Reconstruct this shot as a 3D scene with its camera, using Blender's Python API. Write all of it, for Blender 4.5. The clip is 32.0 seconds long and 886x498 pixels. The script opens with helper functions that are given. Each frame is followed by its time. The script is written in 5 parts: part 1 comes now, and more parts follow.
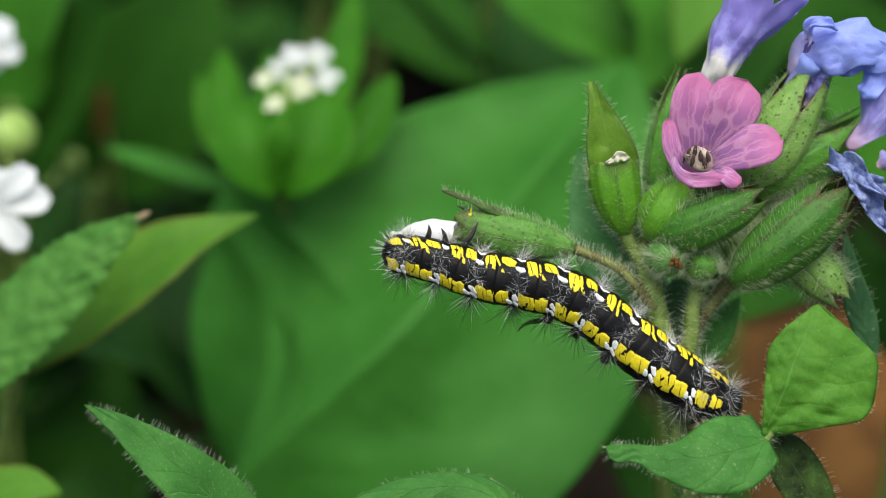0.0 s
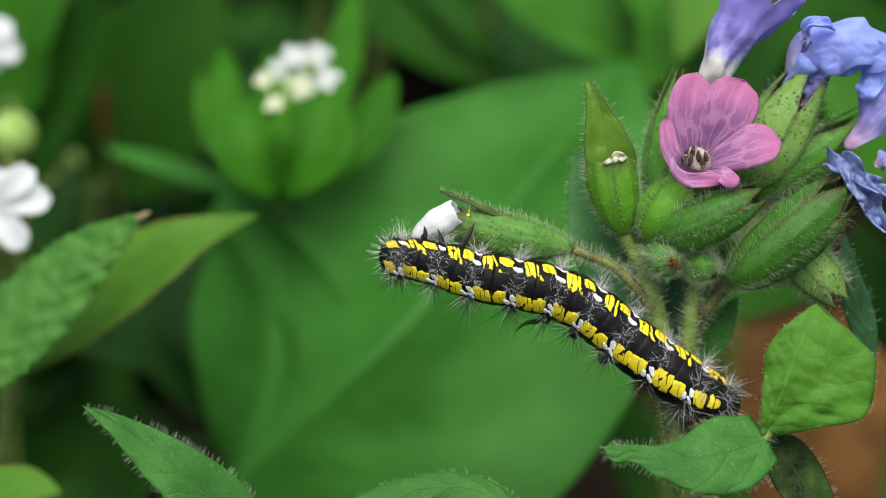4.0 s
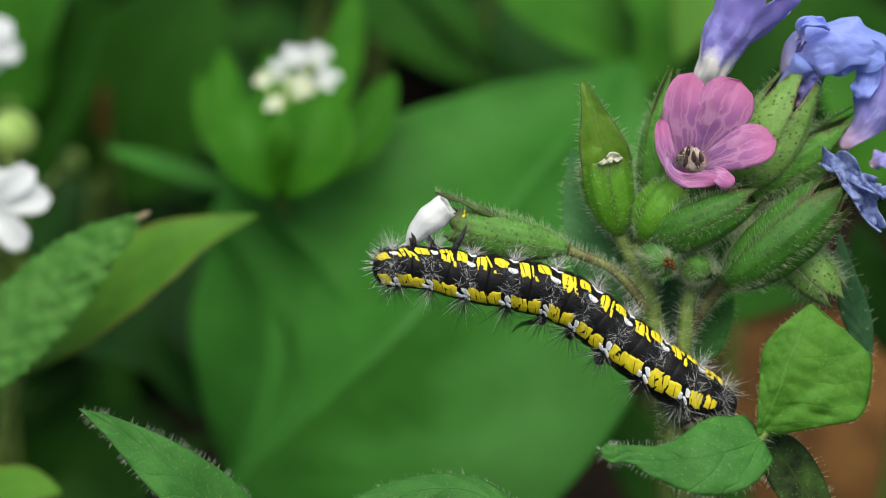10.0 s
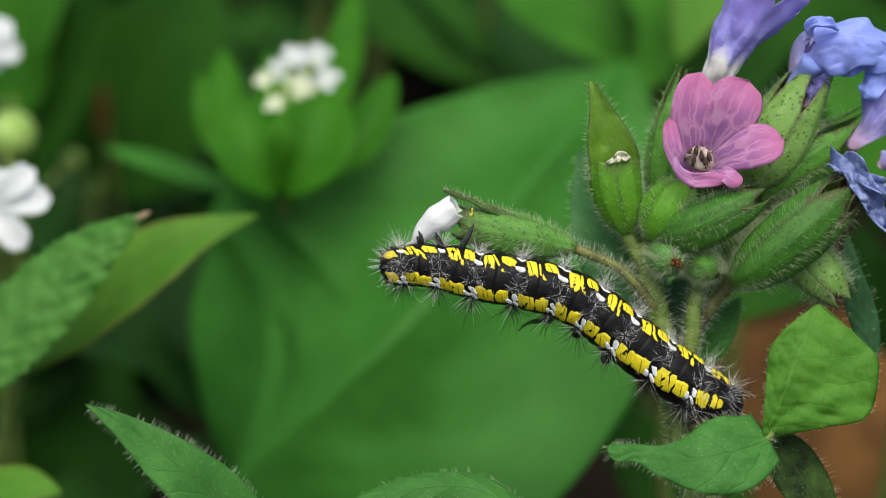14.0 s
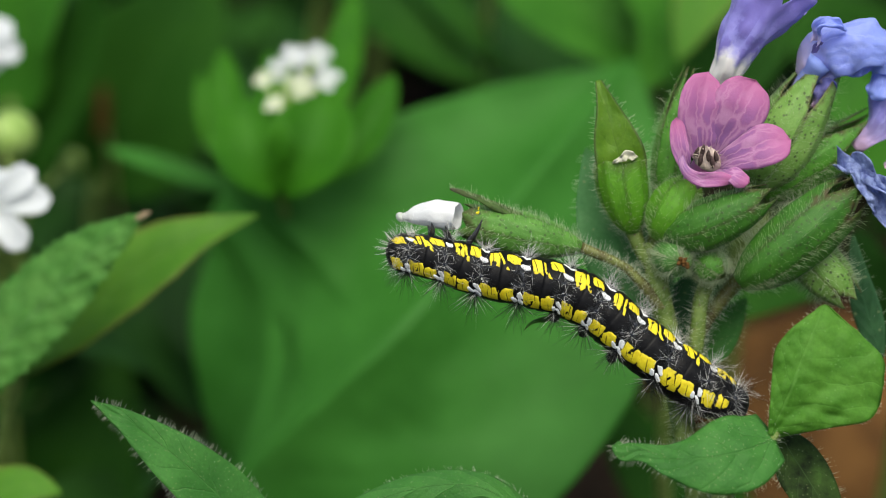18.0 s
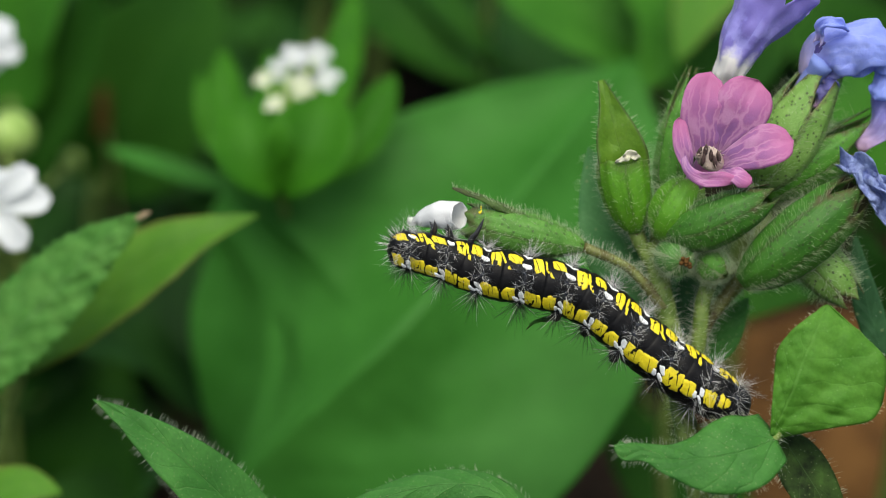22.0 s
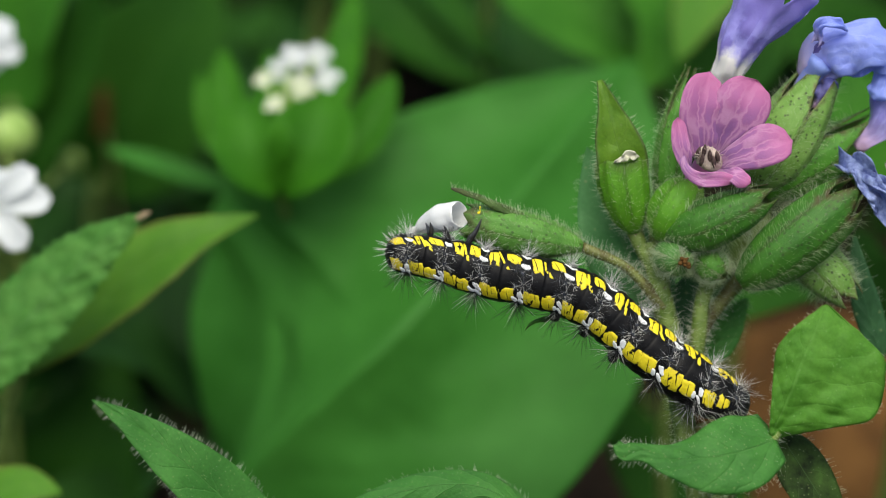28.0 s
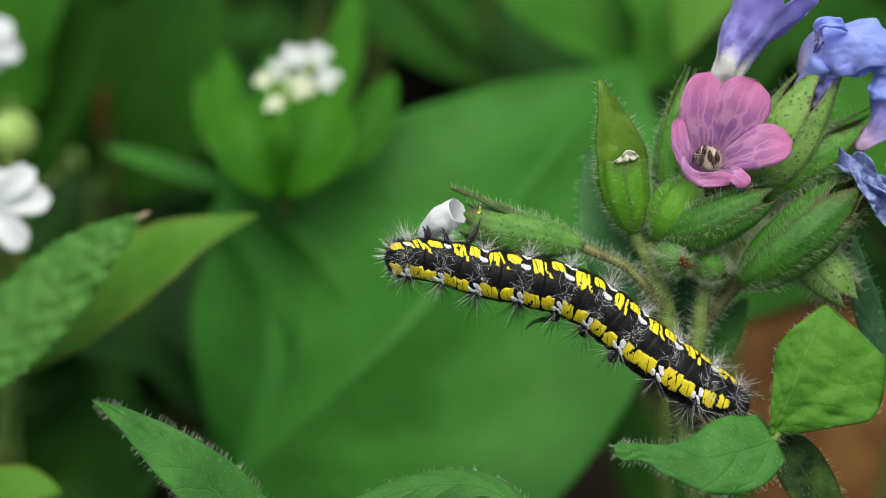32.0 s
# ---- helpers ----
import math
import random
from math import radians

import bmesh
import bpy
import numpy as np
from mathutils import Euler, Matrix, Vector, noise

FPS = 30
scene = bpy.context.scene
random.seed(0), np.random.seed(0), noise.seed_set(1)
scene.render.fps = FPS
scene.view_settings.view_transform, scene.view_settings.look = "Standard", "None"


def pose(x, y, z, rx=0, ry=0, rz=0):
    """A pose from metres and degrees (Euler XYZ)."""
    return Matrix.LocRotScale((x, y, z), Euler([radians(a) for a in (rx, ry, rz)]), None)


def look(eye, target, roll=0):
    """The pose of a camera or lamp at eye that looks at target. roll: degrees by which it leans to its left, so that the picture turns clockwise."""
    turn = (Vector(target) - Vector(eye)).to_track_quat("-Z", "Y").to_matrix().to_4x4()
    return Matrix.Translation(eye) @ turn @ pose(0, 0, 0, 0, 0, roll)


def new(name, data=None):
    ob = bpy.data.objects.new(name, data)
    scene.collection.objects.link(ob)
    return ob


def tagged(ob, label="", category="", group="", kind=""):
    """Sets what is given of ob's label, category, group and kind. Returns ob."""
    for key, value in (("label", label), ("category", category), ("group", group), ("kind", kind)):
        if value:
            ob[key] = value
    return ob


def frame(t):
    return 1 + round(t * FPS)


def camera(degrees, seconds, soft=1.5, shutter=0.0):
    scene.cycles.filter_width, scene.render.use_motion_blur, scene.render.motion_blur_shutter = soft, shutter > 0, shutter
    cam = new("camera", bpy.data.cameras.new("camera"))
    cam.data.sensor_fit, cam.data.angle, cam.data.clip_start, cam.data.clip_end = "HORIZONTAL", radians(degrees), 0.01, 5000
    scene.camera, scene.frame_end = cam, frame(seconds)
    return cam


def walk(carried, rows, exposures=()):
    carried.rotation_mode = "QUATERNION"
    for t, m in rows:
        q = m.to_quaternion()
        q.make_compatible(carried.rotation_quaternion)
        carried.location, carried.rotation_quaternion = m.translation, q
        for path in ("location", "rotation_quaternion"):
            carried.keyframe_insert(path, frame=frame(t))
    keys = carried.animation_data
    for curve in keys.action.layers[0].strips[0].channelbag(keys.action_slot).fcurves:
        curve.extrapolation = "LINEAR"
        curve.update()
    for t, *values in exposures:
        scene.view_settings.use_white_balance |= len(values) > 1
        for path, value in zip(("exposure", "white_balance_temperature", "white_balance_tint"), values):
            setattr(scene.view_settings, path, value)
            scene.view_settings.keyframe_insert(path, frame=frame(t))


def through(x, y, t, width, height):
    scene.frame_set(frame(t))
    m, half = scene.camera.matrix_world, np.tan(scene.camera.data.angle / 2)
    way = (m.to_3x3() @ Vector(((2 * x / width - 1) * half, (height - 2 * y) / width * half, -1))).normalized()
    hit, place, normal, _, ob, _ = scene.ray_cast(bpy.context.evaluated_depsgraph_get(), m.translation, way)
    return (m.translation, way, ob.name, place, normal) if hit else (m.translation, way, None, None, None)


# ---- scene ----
# ---- camera ----
# All growth is laid out in millimetres on a working frame tilted 28 degrees back:
# u to the right, v up along the frame, w out of it towards the lens; MID is its centre.
TILT, MID, REACH = radians(28), Vector((0, 0, 0.092)), 0.266
AX_U = Vector((1, 0, 0))
AX_V = Vector((0, math.sin(TILT), math.cos(TILT)))
AX_W = Vector((0, -math.cos(TILT), math.sin(TILT)))


def at(p):
    """A place on the working frame (mm) in world metres."""
    return MID + (AX_U * p[0] + AX_V * p[1] + AX_W * p[2]) * 0.001


cam = camera(20, 32.0, soft=1.0)
cam.data.dof.use_dof = True
cam.data.dof.focus_distance = REACH - 0.001
cam.data.dof.aperture_fstop = 11.5
EYE = MID + AX_W * REACH
walk(cam, [(0, look(EYE, MID)), (32, look(EYE, MID))],
     exposures=[(0, 0.06), (3, 0.04), (6, -0.03), (10, -0.13), (12, -0.12), (19, -0.09), (32, -0.09)])

# ---- light: bright overcast ----
world = bpy.data.worlds.new("sky")
scene.world = world
world.use_nodes = True
wn = world.node_tree
sky = wn.nodes.new("ShaderNodeTexSky")
sky.sky_type = 'NISHITA'
sky.sun_disc = False
sky.sun_elevation = radians(71)
sky.sun_rotation = radians(176)
sky.air_density, sky.dust_density, sky.ozone_density = 1.0, 4.0, 1.0
wn.links.new(sky.outputs[0], wn.nodes["Background"].inputs[0])
wn.nodes["Background"].inputs[1].default_value = 0.15
sun_data = bpy.data.lights.new("sun", 'SUN')
sun_data.energy, sun_data.angle, sun_data.color = 3.3, radians(60), (1.0, 0.985, 0.84)
sun = new("sun", sun_data)
sun.matrix_world = look((0.1, -1.35, 4.0), (0, 0, 0))


# ---- materials ----
def mat(name, rough=0.5, spec=0.4, through=0.0, sheen=0.0):
    """A principled material; returns it with its tree, shader and a millimetre coordinate."""
    m = bpy.data.materials.new(name)
    m.use_nodes = True
    t = m.node_tree
    b = t.nodes["Principled BSDF"]
    b.inputs["Roughness"].default_value = rough
    b.inputs["Specular IOR Level"].default_value = spec
    b.inputs["Sheen Weight"].default_value = sheen
    tc = t.nodes.new("ShaderNodeTexCoord")
    mp = t.nodes.new("ShaderNodeMapping")
    mp.inputs["Scale"].default_value = (1000, 1000, 1000)
    t.links.new(tc.outputs["Object"], mp.inputs[0])
    return m, t, b, mp.outputs[0], tc.outputs["UV"]


def noise_tex(t, co, scale, detail=4, rough=0.55):
    n = t.nodes.new("ShaderNodeTexNoise")
    n.inputs["Scale"].default_value, n.inputs["Detail"].default_value = scale, detail
    n.inputs["Roughness"].default_value = rough
    t.links.new(co, n.inputs["Vector"])
    return n.outputs[0]


def ramp(t, fac, stops):
    r = t.nodes.new("ShaderNodeValToRGB")
    e = r.color_ramp.elements
    while len(e) < len(stops):
        e.new(0.5)
    for k, (pos, c) in zip(e, stops):
        k.position, k.color = pos, (*c, 1)
    t.links.new(fac, r.inputs[0])
    return r.outputs[0]


def mixc(t, fac, a, b, mode='MIX'):
    n = t.nodes.new("ShaderNodeMix")
    n.data_type, n.blend_type = 'RGBA', mode
    for s, v in ((n.inputs[0], fac), (n.inputs[6], a), (n.inputs[7], b)):
        if isinstance(v, (int, float)):
            s.default_value = v
        elif isinstance(v, tuple):
            s.default_value = (*v, 1)
        else:
            t.links.new(v, s)
    return n.outputs[2]


def op(t, kind, a, b=0.0):
    n = t.nodes.new("ShaderNodeMath")
    n.operation = kind
    for s, v in ((n.inputs[0], a), (n.inputs[1], b)):
        if isinstance(v, (int, float)):
            s.default_value = v
        else:
            t.links.new(v, s)
    return n.outputs[0]


def step(t, v, lo, hi):
    n = t.nodes.new("ShaderNodeMapRange")
    n.interpolation_type = 'SMOOTHSTEP'
    n.inputs[1].default_value, n.inputs[2].default_value = lo, hi
    t.links.new(v, n.inputs[0])
    return n.outputs[0]


def bump(t, b, h, dist=0.0001, strength=0.5):
    n = t.nodes.new("ShaderNodeBump")
    n.inputs["Strength"].default_value, n.inputs["Distance"].default_value = strength, dist
    t.links.new(h, n.inputs["Height"])
    t.links.new(n.outputs[0], b.inputs["Normal"])


def finish(m, t, b, col, through=0.0):
    """Colour into the shader, with a share of light let through thin tissue."""
    t.links.new(col, b.inputs["Base Color"])
    if through:
        tr = t.nodes.new("ShaderNodeBsdfTranslucent")
        mx = t.nodes.new("ShaderNodeMixShader")
        mx.inputs[0].default_value = through
        t.links.new(col, tr.inputs[0])
        t.links.new(b.outputs[0], mx.inputs[1])
        t.links.new(tr.outputs[0], mx.inputs[2])
        t.links.new(mx.outputs[0], t.nodes["Material Output"].inputs[0])
    return m


def leaf_mat(name, dark, light, vein, rough=0.5, veins=9, slope=2.2, spots=0.0, grain=0.35, through=0.3, spec=0.22,
             spot_col=(0.30, 0.36, 0.16), depth=0.00015, edge=None):
    m, t, b, co, uv = mat(name, rough, spec)
    base = ramp(t, noise_tex(t, co, grain, 5), [(0.3, dark), (0.7, light)])
    fine = noise_tex(t, co, 3.0, 4)
    base = mixc(t, 0.35, base, ramp(t, fine, [(0.3, (0.35, 0.35, 0.35)), (0.7, (0.65, 0.65, 0.65))]), 'OVERLAY')
    sx = t.nodes.new("ShaderNodeSeparateXYZ")
    t.links.new(uv, sx.inputs[0])
    side = op(t, 'ABSOLUTE', op(t, 'SUBTRACT', sx.outputs[1], 0.5))
    wob = op(t, 'MULTIPLY', noise_tex(t, co, 0.25, 2), 0.8)
    ph = op(t, 'ADD', op(t, 'SUBTRACT', op(t, 'MULTIPLY', sx.outputs[0], float(veins)), op(t, 'MULTIPLY', side, slope * 2)), wob)
    tri = op(t, 'ABSOLUTE', op(t, 'SUBTRACT', op(t, 'FRACT', ph), 0.5))
    lat = step(t, tri, 0.06, 0.0)
    mid = step(t, side, 0.016, 0.004)
    vm = op(t, 'MAXIMUM', op(t, 'MULTIPLY', lat, 0.3), mid)
    col = mixc(t, op(t, 'MULTIPLY', vm, 0.7), base, vein)
    if edge:
        col = mixc(t, op(t, 'MULTIPLY', step(t, side, 0.42, 0.5), 0.75), col, edge)
    if spots:
        v = t.nodes.new("ShaderNodeTexVoronoi")
        v.inputs["Scale"].default_value = spots
        t.links.new(co, v.inputs["Vector"])
        sp = step(t, v.outputs["Distance"], 0.17, 0.08)
        col = mixc(t, op(t, 'MULTIPLY', sp, 0.75), col, spot_col)
    h = op(t, 'ADD', op(t, 'SUBTRACT', op(t, 'MULTIPLY', fine, 0.6), vm), op(t, 'MULTIPLY', tri, 1.2))
    bump(t, b, h, depth, 0.6)
    return finish(m, t, b, col, through)


def plain_mat(name, dark, light, rough=0.5, grain=2.0, spec=0.4, through=0.0, depth=0.00005, spots=0.0, spot_col=(0, 0, 0), sheen=0.0):
    m, t, b, co, uv = mat(name, rough, spec, sheen=sheen)
    n = noise_tex(t, co, grain, 5)
    col = ramp(t, n, [(0.32, dark), (0.68, light)])
    if spots:
        v = t.nodes.new("ShaderNodeTexVoronoi")
        v.inputs["Scale"].default_value = spots
        t.links.new(co, v.inputs["Vector"])
        col = mixc(t, op(t, 'MULTIPLY', step(t, v.outputs["Distance"], 0.20, 0.10), 0.8), col, spot_col)
    bump(t, b, noise_tex(t, co, grain * 4, 3), depth, 0.6)
    return finish(m, t, b, col, through)


def calyx_mat(name, dark, light, tip, tip_from=0.72, spots=0.6):
    """Mottled sepal tissue with faint ribs, brown towards the teeth, dotted dark and pale by the feet of its hairs."""
    m, t, b, co, uv = mat(name, 0.5, 0.35)
    sx = t.nodes.new("ShaderNodeSeparateXYZ")
    t.links.new(uv, sx.inputs[0])
    base = ramp(t, noise_tex(t, co, 0.55, 6, 0.65), [(0.3, dark), (0.7, light)])
    rib = op(t, 'ABSOLUTE', op(t, 'SUBTRACT', op(t, 'FRACT', op(t, 'MULTIPLY', sx.outputs[1], 10.0)), 0.5))
    base = mixc(t, op(t, 'MULTIPLY', step(t, rib, 0.07, 0.0), 0.22), base, light)
    seam = op(t, 'ABSOLUTE', op(t, 'SUBTRACT', op(t, 'FRACT', op(t, 'MULTIPLY', sx.outputs[1], 5.0)), 0.5))
    seam = op(t, 'ADD', seam, op(t, 'MULTIPLY', op(t, 'SUBTRACT', noise_tex(t, co, 1.5, 4), 0.5), 0.12))
    dim = tuple(0.35 * p + 0.35 * q for p, q in zip(dark, tip))
    base = mixc(t, op(t, 'MULTIPLY', op(t, 'MULTIPLY', step(t, seam, 0.085, 0.01), step(t, sx.outputs[0], 0.05, 0.4)), 0.65), base, dim)
    grow = op(t, 'ADD', sx.outputs[0], op(t, 'MULTIPLY', op(t, 'SUBTRACT', noise_tex(t, co, 0.9, 5, 0.65), 0.5), 0.7))
    base = mixc(t, op(t, 'MULTIPLY', step(t, grow, tip_from, 1.05), 0.85), base, tip)
    base = mixc(t, op(t, 'MULTIPLY', step(t, noise_tex(t, co, 0.8, 6, 0.7), 0.56, 0.74), 0.3), base, tip)
    for scale, lo, hi, share, col in ((1.6, 0.30, 0.19, spots, (0.030, 0.040, 0.015)), (3.6, 0.11, 0.05, 0.4, (0.42, 0.52, 0.26))):
        v = t.nodes.new("ShaderNodeTexVoronoi")
        v.inputs["Scale"].default_value = scale
        t.links.new(co, v.inputs["Vector"])
        base = mixc(t, op(t, 'MULTIPLY', step(t, v.outputs["Distance"], lo, hi), share), base, col)
    bump(t, b, op(t, 'ADD', op(t, 'MULTIPLY', rib, 0.5), noise_tex(t, co, 5, 5)), 0.00014, 0.6)
    return finish(m, t, b, base, 0.15)


def petal_mat(name, base_c, body, lobe, blotch, vein, split=(0.2, 0.5), blot=0.6, grain=0.45, through=0.3):
    """Petal tissue: a pale foot, the body colour, veins and darker blotches between them."""
    m, t, b, co, uv = mat(name, 0.5, 0.3, sheen=0.15)
    sx = t.nodes.new("ShaderNodeSeparateXYZ")
    t.links.new(uv, sx.inputs[0])
    s = op(t, 'ADD', sx.outputs[0], op(t, 'MULTIPLY', op(t, 'SUBTRACT', noise_tex(t, co, 0.8, 3), 0.5), 0.18))
    col = ramp(t, s, [(split[0], base_c), (split[1], body), (1.0, lobe)])
    mp = t.nodes.new("ShaderNodeMapping")
    mp.inputs["Scale"].default_value = (3.6, 6.6, 1)
    jit = t.nodes.new("ShaderNodeTexNoise")
    jit.inputs["Scale"].default_value, jit.inputs["Detail"].default_value = 0.9, 3
    t.links.new(co, jit.inputs["Vector"])
    t.links.new(mixc(t, 0.16, uv, jit.outputs[1]), mp.inputs[0])
    wv = t.nodes.new("ShaderNodeTexVoronoi")
    wv.feature = 'DISTANCE_TO_EDGE'
    wv.inputs["Scale"].default_value = 1.0
    wv.inputs["Randomness"].default_value = 0.75
    t.links.new(mp.outputs[0], wv.inputs["Vector"])
    net = op(t, 'MULTIPLY', step(t, wv.outputs["Distance"], 0.17, 0.0), step(t, sx.outputs[0], 1.05, 0.5))
    patchy = op(t, 'MULTIPLY', step(t, wv.outputs["Distance"], 0.02, 0.24), step(t, noise_tex(t, co, grain, 2), 0.22, 0.5))
    patchy = op(t, 'MULTIPLY', patchy, step(t, sx.outputs[0], 1.0, 0.45))
    if blot < 0.5:
        patchy = op(t, 'MULTIPLY', patchy, step(t, s, split[0], split[1]))
        net = op(t, 'MULTIPLY', net, step(t, s, split[0], split[1]))
    col = mixc(t, op(t, 'MULTIPLY', patchy, blot), col, blotch)
    col = mixc(t, op(t, 'MULTIPLY', net, 0.42), col, vein)
    bump(t, b, op(t, 'ADD', op(t, 'MULTIPLY', net, -0.5), noise_tex(t, co, 4, 3)), 0.0001, 0.5)
    return finish(m, t, b, col, through)


M_BIG = leaf_mat("dock_leaf", (0.030, 0.150, 0.014), (0.058, 0.238, 0.031), (0.048, 0.208, 0.028), 0.5, 7, 1.6, grain=0.06, spec=0.14)
M_LUNG_OLD = leaf_mat("lungwort_leaf_old", (0.016, 0.026, 0.010), (0.066, 0.135, 0.026), (0.07, 0.13, 0.04), 0.6, 6, 1.4, spots=2.0, grain=0.5, spec=0.12)
M_TOOTH = leaf_mat("toothed_leaf_green", (0.062, 0.215, 0.032), (0.118, 0.305, 0.060), (0.13, 0.30, 0.09), 0.55, 9, 1.8, grain=0.3, spec=0.15, depth=0.0005)
M_BACK = leaf_mat("leaf_green", (0.028, 0.132, 0.010), (0.060, 0.228, 0.018), (0.08, 0.23, 0.03), 0.55, 7, 1.6, grain=0.08, spec=0.1)
# M_BACK darkened: the shade deep among the leaves behind is in this colour
M_BACK_SHADE = leaf_mat("leaf_green_shaded", (0.014, 0.068, 0.006), (0.030, 0.115, 0.010), (0.04, 0.14, 0.02), 0.6, 6, 1.6, grain=0.06, spec=0.08)
M_YELLOWISH = leaf_mat("leaf_yellow_green", (0.055, 0.20, 0.012), (0.11, 0.28, 0.02), (0.14, 0.32, 0.05), 0.5, 7, 1.6, grain=0.1,
                       edge=(0.20, 0.14, 0.05))
M_AGED = leaf_mat("leaf_aged", (0.060, 0.195, 0.012), (0.115, 0.285, 0.022), (0.11, 0.26, 0.04), 0.5, 7, 1.6, grain=0.1, edge=(0.16, 0.14, 0.035))
M_WHORL = leaf_mat("whorl_leaf", (0.026, 0.140, 0.005), (0.052, 0.215, 0.010), (0.08, 0.29, 0.03), 0.5, 3, 0.6, grain=0.1, spec=0.12)
M_LUNG = leaf_mat("lungwort_leaf", (0.040, 0.170, 0.026), (0.075, 0.255, 0.045), (0.088, 0.265, 0.058), 0.55, 6, 1.4, spots=2.3, grain=0.25, spot_col=(0.36, 0.44, 0.20), depth=0.0003)
M_LUNG_BLUE = leaf_mat("lungwort_leaf_shade", (0.060, 0.21, 0.060), (0.11, 0.29, 0.10), (0.13, 0.31, 0.11), 0.55, 6, 1.4, spots=0.9)
# the blue-green leaf again, darkened in colour for the shade among the stems
M_LUNG_SHADY = leaf_mat("lungwort_leaf_in_shade", (0.022, 0.085, 0.030), (0.050, 0.150, 0.055), (0.06, 0.17, 0.07), 0.55, 6, 1.4, spots=0.9)
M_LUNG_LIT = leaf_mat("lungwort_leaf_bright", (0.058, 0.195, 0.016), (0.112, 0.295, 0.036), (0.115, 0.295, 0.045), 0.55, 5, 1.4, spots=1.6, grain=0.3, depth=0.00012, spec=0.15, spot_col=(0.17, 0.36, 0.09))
M_CALYX = calyx_mat("calyx_green", (0.040, 0.170, 0.010), (0.100, 0.30, 0.030), (0.09, 0.06, 0.03), 0.80)
M_CALYX_LONG = calyx_mat("calyx_chewed", (0.065, 0.205, 0.022), (0.135, 0.335, 0.055), (0.10, 0.085, 0.04), 0.80)
M_CALYX_PALE = calyx_mat("calyx_pale", (0.135, 0.30, 0.045), (0.26, 0.45, 0.115), (0.13, 0.09, 0.045), 0.85, 0.8)
M_CALYX_DARK = calyx_mat("calyx_dark", (0.024, 0.115, 0.008), (0.060, 0.205, 0.018), (0.085, 0.055, 0.028), 0.80)
M_CALYX_TOOTH = calyx_mat("calyx_tooth", (0.040, 0.085, 0.015), (0.095, 0.17, 0.035), (0.075, 0.055, 0.035), 0.55)
M_CALYX_SMALL = calyx_mat("calyx_small", (0.055, 0.19, 0.03), (0.11, 0.29, 0.06), (0.11, 0.07, 0.04), 0.85, 0.2)
M_BUD = calyx_mat("calyx_bud", (0.060, 0.215, 0.006), (0.125, 0.35, 0.016), (0.085, 0.17, 0.014), 0.7, 0.25)
M_STEM = plain_mat("stem_green", (0.075, 0.135, 0.018), (0.21, 0.29, 0.07), 0.55, 0.7, spots=1.2, spot_col=(0.10, 0.06, 0.03))
M_STEM_RED = plain_mat("stem_brown", (0.085, 0.075, 0.022), (0.18, 0.21, 0.055), 0.5, 0.5, spots=1.2, spot_col=(0.06, 0.03, 0.02))
M_HAIR = plain_mat("white_hair", (0.72, 0.80, 0.60), (0.88, 0.92, 0.78), 0.4, 2, through=0.6)
M_HAIR_GREEN = plain_mat("green_hair", (0.44, 0.58, 0.30), (0.76, 0.83, 0.64), 0.4, 0.9, through=0.45)
M_PINK = petal_mat("pink_petal", (0.36, 0.16, 0.36), (0.51, 0.18, 0.41), (0.56, 0.16, 0.37), (0.28, 0.15, 0.42), (0.72, 0.46, 0.68), (0.02, 0.45), 0.55, 0.30)
M_VIOLET = petal_mat("violet_petal", (0.92, 0.90, 0.86), (0.27, 0.25, 0.68), (0.31, 0.26, 0.74), (0.13, 0.08, 0.36), (0.44, 0.44, 0.85), (0.36, 0.47), 0.45)
M_BLUE = petal_mat("blue_petal", (0.60, 0.52, 0.78), (0.31, 0.39, 0.92), (0.31, 0.42, 0.95), (0.20, 0.22, 0.65), (0.44, 0.52, 0.96), (0.05, 0.30), 0.25)
M_LILAC = petal_mat("lilac_petal", (0.62, 0.42, 0.60), (0.34, 0.32, 0.74), (0.28, 0.28, 0.78), (0.22, 0.18, 0.55), (0.50, 0.48, 0.85), (0.05, 0.35), 0.3)
M_WITHER = plain_mat("withered_petal", (0.09, 0.12, 0.33), (0.34, 0.42, 0.70), 0.6, 1.2, depth=0.0004)
M_WHITE = petal_mat("white_petal", (0.66, 0.70, 0.62), (0.74, 0.77, 0.77), (0.75, 0.78, 0.80), (0.64, 0.68, 0.70), (0.74, 0.78, 0.78), (0.0, 0.3), 0.3)
M_CREAMY = plain_mat("cream_petal", (0.52, 0.60, 0.34), (0.74, 0.78, 0.60), 0.5, 0.5, through=0.2)
M_CREAM = plain_mat("cream_stamen", (0.30, 0.22, 0.20), (0.56, 0.47, 0.40), 0.55, 1.5)
M_ANTHER = plain_mat("dark_anther", (0.035, 0.022, 0.022), (0.14, 0.09, 0.08), 0.6, 3)
M_LIME = plain_mat("green_ovary", (0.22, 0.38, 0.06), (0.40, 0.56, 0.16), 0.5, 0.3)
M_BLACK = plain_mat("black_cuticle", (0.0018, 0.0018, 0.002), (0.008, 0.008, 0.009), 0.42, 1.5, 0.14, depth=0.00006)
M_WART = plain_mat("blue_black_wart", (0.004, 0.005, 0.008), (0.030, 0.036, 0.052), 0.25, 2.5, 0.6)
M_YELLOW = plain_mat("yellow_patch", (0.72, 0.56, 0.010), (0.90, 0.76, 0.028), 0.5, 2.2, depth=0.0001)
M_SPOT = plain_mat("white_spot", (0.82, 0.83, 0.84), (0.90, 0.91, 0.92), 0.4, 2.0)
